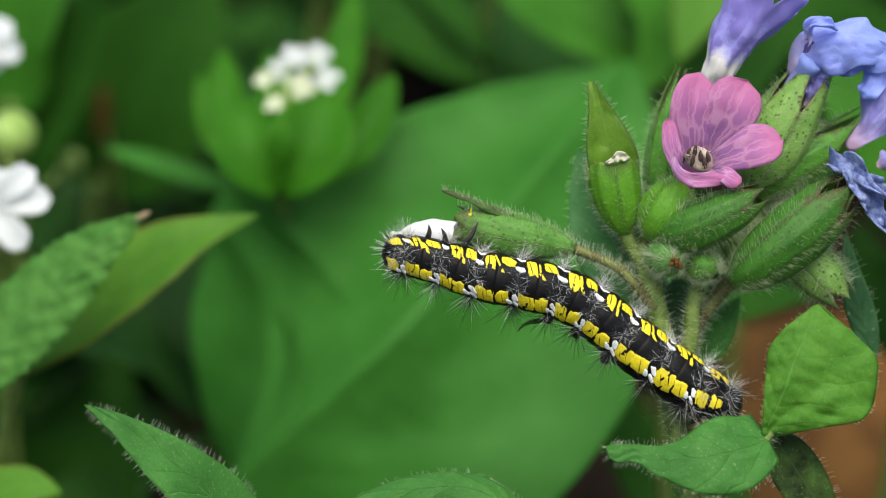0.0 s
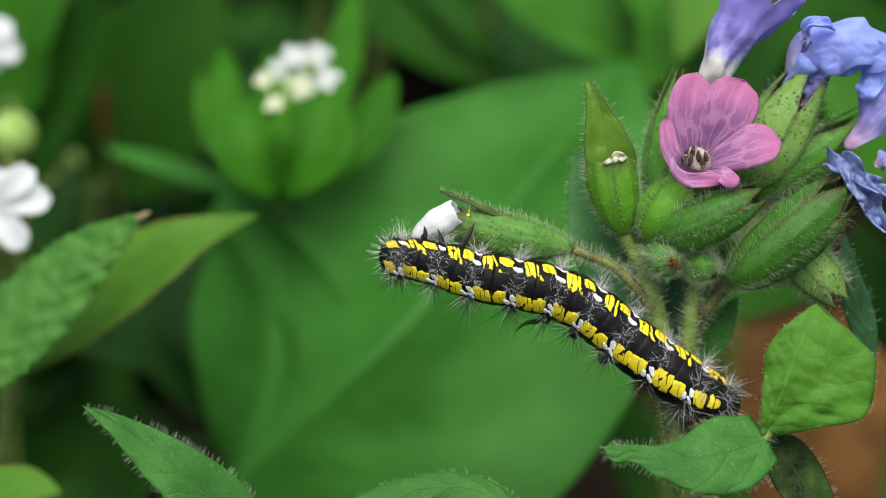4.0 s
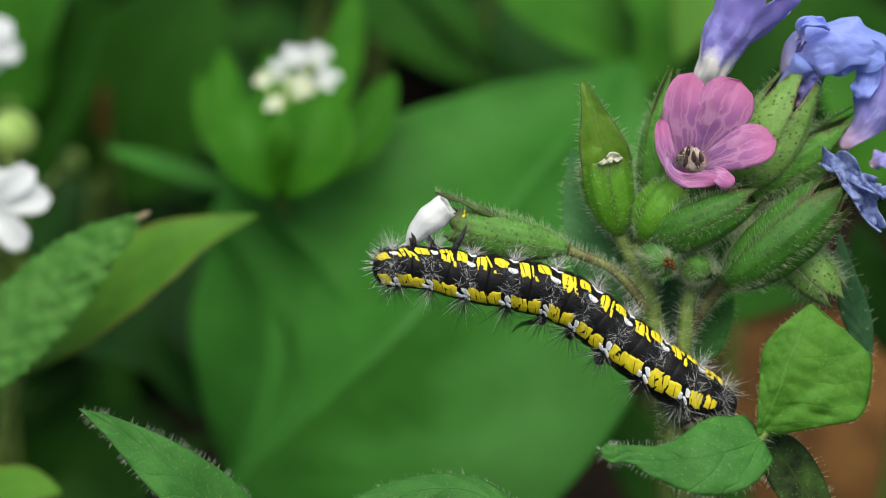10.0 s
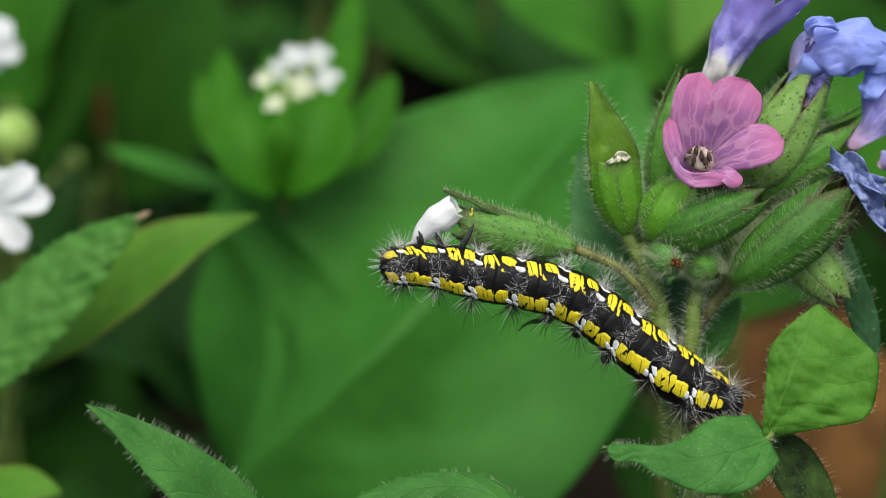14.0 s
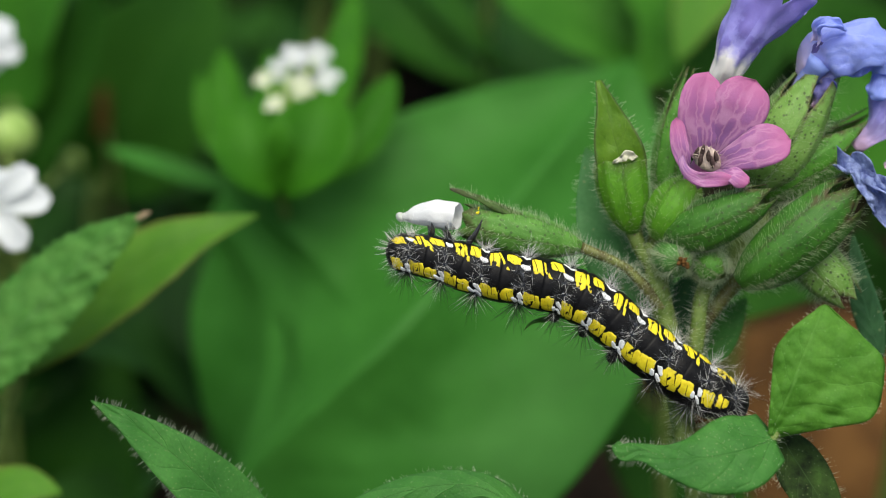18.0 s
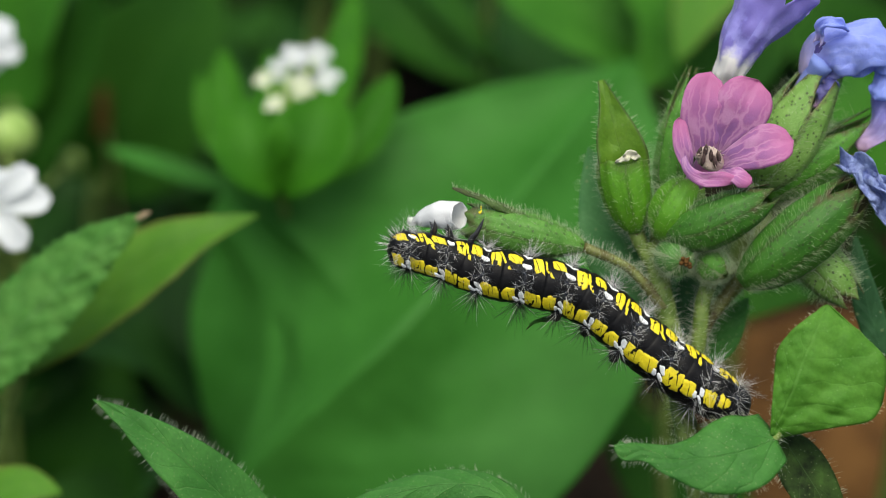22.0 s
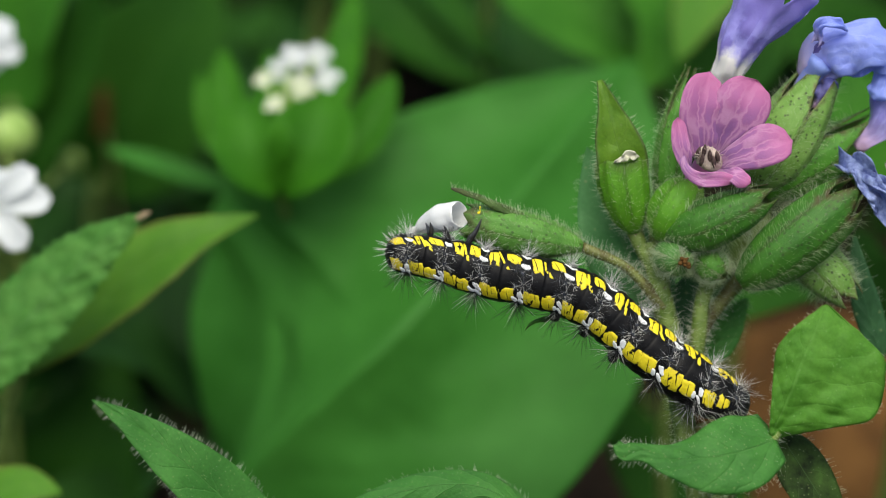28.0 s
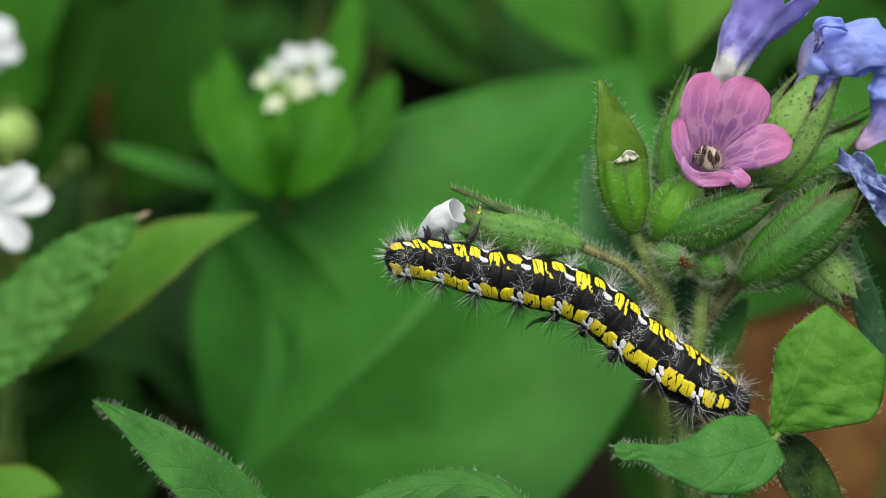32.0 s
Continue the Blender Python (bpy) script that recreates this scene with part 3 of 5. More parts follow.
back_leaf("green_leaf", "dark green leaf out of focus behind", [(-16.92, 43.71, -122), (-8.96, 35.39, -117), (-0.77, 28.71, -114), (9.01, 23.46, -112)], 4.8, M_BACK_SHADE, face=(0.3, 0.8, 1), fold=10, group=G_TOP)
back_leaf("green_leaf", "dark green leaf out of focus behind", [(-8.41, 48.43, -132), (-2.09, 40.17, -121.4), (3.93, 32.52, -113.5), (8.99, 27.21, -110.9)], 3.6, M_BACK_SHADE, face=(0.4, 0.7, 1), fold=10, group=G_TOP)
back_leaf("green_leaf", "dark green leaf out of focus behind", [(-2.12, 15.99, -126.7), (3.98, 20.42, -118.8), (10.75, 23.56, -113.5), (18.31, 24.67, -110.9)], 3.0, M_BACK_SHADE, face=(0, 0.9, 1), fold=8, group=G_TOP)
back_leaf("green_leaf", "dark green leaf out of focus behind", [(-54.05, 8.89, -125.4), (-48.27, 21.00, -121.4), (-41.02, 32.97, -118.8), (-34.96, 45.09, -118.8)], 13.0, M_BACK_SHADE, face=(0.1, 0.5, 1), fold=12, group=G_TOP)
back_leaf("green_leaf", "dark green leaf out of focus behind", [(-63.28, 9.44, -112.2), (-58.00, 20.14, -105.6), (-52.62, 31.62, -103), (-48.94, 42.92, -100.3)], 5.5, M_BACK_SHADE, face=(-0.3, 0.4, 1), fold=12, group=G_TOP)
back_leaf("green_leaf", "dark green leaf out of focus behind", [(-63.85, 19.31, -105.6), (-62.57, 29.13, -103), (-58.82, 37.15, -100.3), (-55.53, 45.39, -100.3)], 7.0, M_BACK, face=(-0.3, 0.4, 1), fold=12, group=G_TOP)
back_leaf("narrow_leaf", "narrow grey-green leaf arching sideways", [(-21.71, 6.04, -73.9), (-29.47, 8.52, -75.2), (-38.06, 11.25, -76.6), (-46.51, 13.90, -79.2)], 1.6, M_BIG, shape="strap", face=(0, 0.7, 1), fold=10)
back_leaf("green_leaf", "dark green leaf in shade below", [(-60.51, -47.55, -105.6), (-55.49, -36.69, -105.6), (-51.73, -27.08, -105.6), (-46.96, -16.02, -110.9)], 10.0, M_BACK_SHADE, face=(0.2, 0.6, 1), fold=10, group=G_TOP)
back_leaf("yellow_green_leaf", "bright yellow-green leaf low beside the soil", [(-63.48, -37.59, -33), (-56.76, -32.21, -33), (-50.70, -28.31, -33), (-45.32, -28.98, -33)], 4.4, M_YELLOWISH, face=(0, 0.8, 1))
toothed, _ = back_leaf("toothed_leaf", "grey-green toothed leaf with a withered tip", [(-62.54, -22.03, -31.7), (-53.60, -13.27, -30.4), (-46.71, -6.30, -29), (-40.56, -0.33, -27.7), (-34.33, 4.27, -26.4)], 5.6, M_TOOTH, shape="lance", face=(0.1, 0.5, 1), fold=-8, wave=0.25, waves=8, rough=0.28, n=120, teeth=22, uneven=(1.0, 0.74))
part("withered_tip", Blade([(-35.73, 3.28, -26), (-34.79, 3.87, -25.9), (-33.95, 4.33, -26)], 0.42, "lance", (0.1, 0.5, 1), 10, 20, 0.2, 2.0, n=10, k=4, rough=0.3).mesh(), M_TIP, toothed, "pale brown withered tip")
back_leaf("yellowing_leaf", "green leaf with yellowing brown margins", [(-51.19, -13.69, -40), (-43.41, -7.33, -38.5), (-36.44, -2.39, -37.5), (-29.57, 1.43, -37), (-22.01, 4.17, -38)], 5.0, M_AGED, shape=([0.5, 0.85, 1.0, 0.85, 0.46, 0.0], [0.5, 0.95, 1.0, 0.82, 0.36, 0.0]), face=(-0.2, 0.6, 1), fold=10, n=26, rough=0.3)
# takes the undergrowth's near-black green as painted deep shade beside the soil
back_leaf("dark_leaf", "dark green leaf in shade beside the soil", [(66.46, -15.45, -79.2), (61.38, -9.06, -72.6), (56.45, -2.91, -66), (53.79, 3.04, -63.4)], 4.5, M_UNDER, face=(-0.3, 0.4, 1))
back_leaf("green_leaf", "dark green leaf out of focus under the flower stems", [(33.41, -8.53, -52.8), (39.47, -6.79, -55.4), (46.36, -5.39, -58.1), (54.81, -4.34, -60.7)], 2.2, M_BACK_SHADE, face=(0, 0.6, 1), group=G_TOP)
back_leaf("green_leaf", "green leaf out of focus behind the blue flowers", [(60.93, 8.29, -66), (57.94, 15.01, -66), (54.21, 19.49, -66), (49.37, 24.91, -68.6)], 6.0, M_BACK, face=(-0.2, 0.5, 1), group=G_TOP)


# fills the dark gap under the stems; its shade is in the leaf colour
back_leaf("dark_leaf", "dark green leaf in deep shade under the stems", [(43.36, -41.22, -87.1), (34.62, -34.86, -87.1), (27.48, -27.72, -87.1), (21.92, -16.60, -87.1)], 7.0, M_BACK_SHADE, face=(0.5, 0.1, 1))


back_leaf("green_leaf", "dark green leaf out of focus behind the blue flowers", [(74.58, 15.77, -121.4), (67.16, 24.32, -118.8), (58.11, 32.75, -116.2), (46.93, 43.07, -116.2)], 11.0, M_BACK_SHADE, face=(0.1, 0.6, 1), fold=8, group=G_TOP)


back_leaf("green_leaf", "dark green leaf out of focus behind the violet flower", [(32.16, 16.12, -82), (38.25, 22.90, -84), (44.80, 28.57, -86), (52.21, 35.90, -88)], 5.5, M_BACK_SHADE, face=(0.1, 0.5, 1), fold=8, group=G_TOP)


def dead_leaf():
    ob = thing("dead_leaf", (32.15, -46.20, -95), "brown dead leaf lying on the soil", "dead leaf")
    bl = Blade([(31.92, -45.06, -92.4), (43.96, -31.68, -105.6), (56.77, -19.82, -118.8), (76.62, -7.07, -132)], 21.0, ([0.1, 0.22, 0.45, 0.95, 0.8, 0.0], [0.3, 0.9, 1.05, 1.0, 0.8, 0.0]), (0, 0.9, 0.7), 6, -20, 1.0, 2.0, n=22, k=8)
    part("blade", bl.mesh(), M_DEAD, ob)
    part("leaf_stalk", tube([(31.92, -45.06, -92.4), (29.29, -49.53, -89.8), down_to_ground((27.48, -51.54, -87.1))], [0.6, 0.6, 0.8], 6, 8), M_STEM_RED, ob)


dead_leaf()


def floret(parent, c, size, face, rnd, petals=4, tissue=None):
    """A small white four-lobed flower."""
    f = Vector(face).normalized()
    a = f.orthogonal().normalized()
    b = f.cross(a)
    off = rnd.uniform(0, 1.5)
    c = Vector(c)
    hub = part("corolla", ball(bmesh.new(), c - f * 0.3, 0.3 * size / 2, seg=8, ring=5), M_LIME, parent)
    for k in range(petals):
        th = off + 6.2832 * k / petals
        d = a * math.cos(th) + b * math.sin(th)
        sp = [c, c + d * size * 0.5 + f * 0.25 * size * 0.5, c + d * size + f * 0.05 * size]
        part("petal", Blade(sp, size * 0.40, "petal", f, 4, 12, n=8, k=4, thick=0.2).mesh(), tissue or M_WHITE, hub)


def woodruff():
    rnd = random.Random(11)
    top = Vector((-20.87, 7.05, -60.7))
    foot = down_to_ground(top, (0, 30))
    ob = thing("woodruff_plant", foot, "woodruff with white flower cluster over a whorl of bright green leaves", "wild flower")
    part("stem", tube([foot, Vector(foot).lerp(top, 0.55) + Vector((1, 0, -6)), top, (-19.77, 14.03, -60.7)], [0.9, 0.8, 0.7, 0.5], 8, 14), M_STEM, ob)
    whorl = [([(-20.87, 7.05, -60.7), (-25.59, 11.23, -64.7), (-28.52, 18.14, -68.6), (-29.62, 27.11, -72.6)], 3.0), ([(-21.07, 6.95, -56), (-23.17, 10.14, -54), (-24.54, 13.89, -54), (-25.56, 19.32, -57)], 5.6),
             ([(-20.56, 6.95, -56), (-18.13, 10.29, -54), (-16.40, 14.10, -54), (-14.82, 20.41, -57)], 5.8), ([(-20.50, 7.05, -60.7), (-15.72, 10.36, -60.7), (-10.62, 14.83, -62), (-6.25, 23.13, -64.7)], 3.6),
             ([(-21.10, 7.08, -62), (-26.43, 10.53, -66), (-30.78, 15.88, -68.6), (-32.92, 23.97, -71.3)], 1.9), ([(-20.30, 7.11, -63.4), (-16.23, 16.77, -71.3), (-13.74, 25.40, -75.2), (-12.11, 35.79, -79.2)], 3.0),
             ([(-20.67, 7.48, -63.4), (-21.54, 13.73, -71.3), (-22.65, 20.11, -76.6), (-23.78, 27.46, -81.8)], 3.0)]
    for i, (sp, h) in enumerate(whorl):
        part("leaf", Blade(sp, h, "obovate", (0, 0.25, 1), 10, 14, seed=i, n=14, k=6).mesh(), M_WHORL, ob)
    heads = [(-19.24, 24.71, -58.1), (-16.31, 25.06, -60.7), (-14.87, 21.79, -58.1), (-18.22, 20.67, -55.4), (-23.03, 21.79, -58.1), (-21.45, 18.36, -54.1), (-20.87, 23.22, -60.7)]
    for i, h in enumerate(heads):
        part("flower_stalk", tube([(-19.77, 14.03, -60.7), Vector(h) * 0.5 + Vector((-20.70, 17.20, -58.1)) * 0.5, Vector(h)], [0.35, 0.3, 0.35], 6, 6), M_LIME, ob)
        floret(ob, h, 1.95 if i not in (4, 5) else 1.5, (rnd.uniform(-0.4, 0.4), 0.5 + rnd.uniform(-0.3, 0.3), 1), rnd, tissue=M_CREAMY if i in (4, 5, 3) else None)


woodruff()


def spent_flower():
    top = (-51.89, 20.38, -118)
    foot = down_to_ground(top)
    ob = thing("spent_flower", foot, "small brown withered flower head on a thin stalk", "wild flower")
    part("stem", tube([foot, Vector(foot).lerp(Vector(top), 0.5) + Vector((1.5, 0, 0)), top], [0.6, 0.5, 0.4], 6, 10), M_STEM_RED, ob)
    part("flower_head", Blade([(-52.32, 16.92, -118), (-51.67, 20.75, -117), (-51.98, 24.95, -118)], 1.35, "strap", (0, 0.2, 1), 20, 20, 0.5, 2.0, n=14, k=5, rough=0.8).mesh(), M_DEAD, ob, "shrivelled brown petals")


spent_flower()


def white_flower(spots, foot_px, hub_c, name_label, petals, size):
    foot = down_to_ground(foot_px)
    ob = thing("white_flower", foot, name_label, "wild flower", "white flowers among the leaves")
    part("stem", tube([foot, Vector(foot).lerp(Vector(foot_px), 0.6), foot_px, hub_c], [0.9, 0.8, 0.7, 0.6], 8, 12), M_STEM, ob)
    part("calyx", ball(bmesh.new(), hub_c, 1.4, seg=12, ring=8), M_LIME, ob)
    hub = part("corolla", ball(bmesh.new(), Vector(hub_c) + Vector((0, 0, 1.2)), 0.8, seg=10, ring=6), M_LIME, ob)
    for tip in petals:
        c = Vector(hub_c) + Vector((0, 0, 1.3))
        tip = Vector(tip)
        sp = [c, c.lerp(tip, 0.5) + Vector((0, 0, 0.9)), tip]
        part("petal", Blade(sp, size, "petal", (0, 0.2, 1), 6, 10, n=10, k=5).mesh(), M_WHITE, hub)
    for c, r in spots:
        part("bud", ball(bmesh.new(), c, r, r, r * 1.15, 12, 8), M_LIME, ob, "round green bud")
        part("bud_stalk", tube([hub_c, Vector(hub_c).lerp(Vector(c), 0.5) + Vector((0, -1.5, -1)), c], [0.4, 0.4, 0.4], 6, 6), M_STEM, ob)


white_flower([((-57.49, 15.13, -68.6), 3.5), ((-55.61, 13.22, -110.9), 1.6)], (-55.73, 1.46, -42.2), (-55.38, 5.27, -42.2), "white flower with rounded petals and round green buds",
             [(-49.62, 9.69, -39.6), (-47.56, 6.12, -39.6), (-50.79, 0.07, -39.6), (-59.64, 1.45, -40.9), (-58.50, 10.47, -42.2), (-53.77, 9.73, -40.9)], 1.9)
white_flower([], (-61.05, 23.04, -63.4), (-60.05, 26.63, -62), "small white flower with rounded petals", [(-54.81, 25.20, -60.7), (-55.99, 29.32, -60.7), (-62.53, 31.19, -63.4), (-64.47, 24.42, -62), (-57.61, 23.22, -60.7)], 1.7)


# ---- the lungwort in front ----
ROOT = (20.70, -79.03, -44.0)
plant = thing("lungwort", ROOT, "hairy green lungwort with pink, violet and blue flowers", "wild flower")
PR = random.Random(21)


def stem(pts, radii, material, hairs=60, length=0.9, sides=10):
    ob = part("stem", tube(pts, radii, sides, 20), material, plant)
    bm = bmesh.new()
    for q in range(hairs * 4):
        s = PR.random()
        tg = tangent(pts, s)
        d = rand_dir(PR)
        d = (d - tg * d.dot(tg)).normalized()
        spike(bm, spline(pts, s) + d * lerp_list(radii, s) * 0.9, d + tg * 0.2, length * PR.uniform(0.3, 1.6), 0.017, rand_dir(PR) * 0.2)
    part("hairs", bm, M_HAIR, ob, kind="stuff")


def hairy_leaf(spine, half, material, shape="lance", face=(0, 0.4, 1), margin=160, cover=140, length=0.9, label="", **kw):
    bl = Blade(spine, half, shape, face, **kw)
    ob = part("leaf", bl.mesh(), material, plant, label)
    part("hairs", blade_hairs(bl, PR, margin, cover, length, 0.0155), M_HAIR, ob, kind="stuff")
    return ob, bl


def calyx(pts, radii, material, tooth=0.3, turn=0.0, hairs=260, length=1.0, label="", **kw):
    cp = Cup(pts, radii, tooth, 5, turn, **kw)
    ob = part("calyx", cp.mesh(), material, plant, label)
    part("hairs", cp.hairs(PR, int(hairs * 6.5), length * 1.02, 0.015), M_HAIR_GREEN, ob, kind="stuff")
    return ob


# stems
stem([ROOT, (ROOT[0] + 2, ROOT[1] + 36, -26), (26.79, -28.08, -6), (25.05, -18.22, -5), (23.60, -9.67, -4.5), (22.23, -3.58, -4), (21.62, 0.67, -4)], [1.7, 1.5, 1.35, 1.25, 1.2, 1.2, 1.1], M_STEM, 480)
stem([(25.50, -15.26, -6.5), (26.93, -9.10, -5.5), (29.32, -5.42, -5), (32.00, -2.25, -4.5)], [0.95, 0.85, 0.8, 0.95], M_STEM_RED, 240)
stem([(25.54, -15.79, -5), (26.44, -10.25, -3.6), (27.02, -5.09, -3.4), (29.15, -0.85, -4)], [0.9, 0.85, 0.85, 0.8], M_STEM, 220)
stem([(22.82, -6.31, -3.8), (20.34, -3.57, -3.2), (18.21, -1.75, -3), (13.97, 0.06, -2.8)], [0.8, 0.55, 0.5, 0.6], M_STEM_RED, 200)
stem([(21.62, -1.76, -4), (20.40, 0.06, -4), (19.49, 2.19, -4)], [0.9, 0.8, 0.9], M_STEM, 40)
stem([(32.06, -2.26, -5), (33.65, 2.53, -8), (34.70, 6.87, -9)], [1.0, 0.9, 1.0], M_STEM, 40)
stem([(22.00, 0.06, -5), (22.92, 3.72, -5), (24.35, 6.74, -4)], [1.0, 0.9, 1.0], M_STEM, 30)

# leaves
hairy_leaf([(-20.81, -30.79, -3), (-24.37, -26.71, -1), (-27.94, -23.16, 0.5), (-31.10, -20.56, 1), (-34.26, -18.26, 1.5), (-37.84, -16.45, 1)], 3.75, M_LUNG, ([0.9, 1.0, 0.90, 0.70, 0.38, 0.02], [0.9, 0.95, 0.76, 0.53, 0.27, 0.02]), (0.15, 0.45, 1), 190, 190, 0.8,
           "pointed hairy green leaf", fold=16, curl=-8, n=30, k=10, uneven=(1.0, 1.0), rough=0.12)
hairy_leaf([(13.83, -35.42, -6), (8.80, -29.47, -2), (4.25, -25.78, 0), (-0.84, -25.19, 0), (-6.82, -26.56, 0), (-14.65, -29.97, -1)], 2.6, M_LUNG, "strap", (0, 0.55, 1), 260, 160, 1.0,
           "rounded hairy green leaf", fold=-10, curl=-20, n=22)
hairy_leaf([(33.93, -19.85, 4), (30.28, -20.99, 6), (26.56, -21.61, 7), (23.11, -21.82, 6.5), (20.23, -21.10, 6), (18.12, -20.75, 6), (17.25, -20.36, 5)], 4.1, M_LUNG,
           ([0.60, 1.02, 0.90, 0.52, 0.28, 0.30, 0.10], [0.85, 1.05, 0.86, 0.48, 0.22, 0.20, 0.10]), (0.05, 0.45, 1), 180, 170, 0.8,
           "hairy green leaf with a blunt curled tip", fold=5, curl=-12, n=44, k=12, wave=0.25, waves=2.3, rough=0.3)
hairy_leaf([(33.40, -19.50, 4), (35.09, -15.20, 5), (36.94, -10.63, 4.8), (39.21, -5.74, 3)], 9.3, M_LUNG_LIT,
           ([0.02, 0.09, 0.16, 0.23, 0.29, 0.33, 0.27, 0.15, 0.01], [0.08, 0.36, 0.66, 0.96, 1.02, 1.0, 0.95, 0.80, 0.04]), (-0.1, 0.2, 1), 110, 50, 0.5,
           "bright green curled stem leaf", fold=-6, curl=-10, wave=0.5, waves=1.6, n=60, k=20, rough=0.4, creases=((0.05, 0.08, 0.75, 0.5, 0.5, 0.05, 0), (0.3, 0.3, 0.35, 0.95, 0.35, 0.04, 0)))
hairy_leaf([(23.17, -8.26, -8), (20.09, -2.40, -8), (17.13, 4.07, -8), (14.69, 11.05, -8.5)], 4.7, M_LUNG_BLUE, "lance", (-0.1, 0.6, 1), 160, 110, 0.8, "blue-green hairy leaf")
hairy_leaf([(23.99, -10.45, -9), (25.03, -7.37, -9.5), (26.19, -4.59, -10), (27.43, -1.80, -10)], 2.3, M_LUNG_SHADY, "lance", (-0.1, 0.3, 1), 90, 60, 0.9, "blue-green hairy leaf between the stems, coloured as in shade")
hairy_leaf([(26.97, -12.93, -9), (29.56, -9.22, -9), (32.65, -5.21, -10)], 2.3, M_LUNG, "lance", (-0.2, 0.2, 1), 60, 30, 0.8)
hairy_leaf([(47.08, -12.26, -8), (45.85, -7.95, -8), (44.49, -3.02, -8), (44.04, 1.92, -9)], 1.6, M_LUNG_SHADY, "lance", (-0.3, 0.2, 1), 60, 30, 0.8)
hairy_leaf([(34.46, -19.08, 0), (36.85, -22.67, 0), (39.84, -27.46, 0), (43.16, -33.69, -2)], 3.0, M_LUNG_OLD, "lance", (0.3, 0.3, 1), 90, 60, 0.8)
stem([(26.88, -29.19, -5), (31.22, -24.74, -3), (33.18, -20.64, 3), (34.65, -18.50, 4)], [1.0, 0.7, 0.6, 0.4], M_STEM, 60)

# calyces
bud = calyx([(19.51, 1.64, -3.5), (18.93, 4.29, -3), (18.30, 7.19, -2.6), (18.05, 9.54, -2.5)], [0.7, 2.0, 2.6, 2.85, 2.9, 2.8], M_BUD, 0.08, 0.5, 160, 0.9, "green calyx with a chewed rim", rib=0.035)
sepal = Blade([(18.52, 6.72, -3.2), (18.06, 9.42, -2.7), (17.32, 12.13, -2.4), (16.54, 15.03, -2.4), (15.83, 17.95, -2.8)], 2.95,
              ([0.85, 1.0, 0.82, 0.40, 0.16], [0.85, 1.0, 0.84, 0.46, 0.05]), (0, 0.1, 1), 8, 14, 0.15, 1.5, n=30, k=10, rough=0.2)
part("sepal", sepal.mesh(), M_SEPAL_IN, bud, "olive pointed sepal seen from inside")
part("hairs", blade_hairs(sepal, PR, 150, 20, 0.9, 0.02), M_HAIR_GREEN, bud, kind="stuff")
calyx([(24.31, 3.75, -7), (23.58, 8.04, -7), (24.31, 14.18, -7), (26.08, 20.24, -7.5)], [1.0, 1.9, 1.9, 1.6, 1.1, 0.5], M_CALYX, 0.35, 0.2, 200, 1.1)
calyx([(22.10, 0.97, -2.5), (23.14, 2.77, -2), (24.45, 5.18, -1.8), (25.79, 7.17, -2)], [1.0, 2.3, 2.9, 2.9, 2.3, 1.2], M_BUD, 0.10, 0.1, 200, 0.9)
calyx([(22.88, 1.56, -1), (26.08, 2.15, 0), (30.16, 3.93, 1), (34.10, 6.03, 0.5)], [1.1, 2.3, 2.8, 2.6, 2.0, 1.0], M_CALYX_DARK, 0.2, 0.3, 260, 1.0, "dark green spotted calyx with brown teeth")
calyx([(30.69, -3.54, -1), (33.86, -1.14, 0), (38.57, 2.75, 0.5), (43.63, 7.13, -0.5)], [1.1, 2.5, 3.3, 3.5, 3.0, 1.7], M_CALYX_DARK, 0.22, 0.0, 340, 1.1, "dark green spotted calyx with brown teeth")
calyx([(33.10, 6.79, -6), (35.54, 11.07, -6), (38.22, 15.94, -5.5), (41.6, 21.6, -5)], [1.4, 3.2, 3.8, 3.7, 3.1, 2.3, 1.6], M_CALYX_PALE, 0.40, 0.35, 280, 1.2, "pale green spotted calyx")
calyx([(33.89, 5.91, -7.5), (37.89, 8.67, -7.5), (42.20, 11.44, -7.5), (46.50, 14.52, -7.5)], [1.4, 2.6, 2.9, 2.8, 2.0, 1.4], M_CALYX, 0.45, 0.1, 260, 1.2)
calyx([(14.01, 0.12, -2.5), (10.63, 0.79, -2.6), (6.40, 1.63, -2.6), (0.97, 2.96, -2.6)], [0.65, 1.35, 1.9, 2.3, 2.5, 2.45, 2.15, 1.7], M_CALYX_LONG, 0.06, 0.7, 260, 1.05, "green calyx with dark spots, chewed open")
calyx([(22.83, -0.42, -4), (23.38, -0.84, -2), (23.92, -1.14, 0), (24.37, -1.37, 1.6)], [0.9, 1.9, 2.05, 1.7, 0.25], M_CALYX_SMALL, 0.04, 0.2, 320, 0.9, "small round hairy calyx with a brown mouth")
mouth = bmesh.new()
for q in range(14):
    ball(mouth, Vector((24.46, -1.42, 2)) + Vector((PR.gauss(0, 0.28), PR.gauss(0, 0.25), PR.gauss(0, 0.12))), PR.uniform(0.14, 0.3), seg=7, ring=5)
part("withered_style", mouth, M_DEAD, plant, "crumpled brown withered style")
calyx([(26.44, -0.66, -2.5), (27.43, -1.62, -1.5), (28.28, -2.34, -0.5), (28.95, -2.93, 0)], [1.0, 1.75, 1.85, 1.4, 0.3], M_CALYX, 0.05, 0.2, 300, 0.9)
calyx([(37.71, 0.06, -4), (39.99, -2.36, -3), (43.14, -5.69, -3)], [1.4, 2.8, 2.5, 1.3], M_CALYX_PALE, 0.2, 0.2, 260, 1.2)
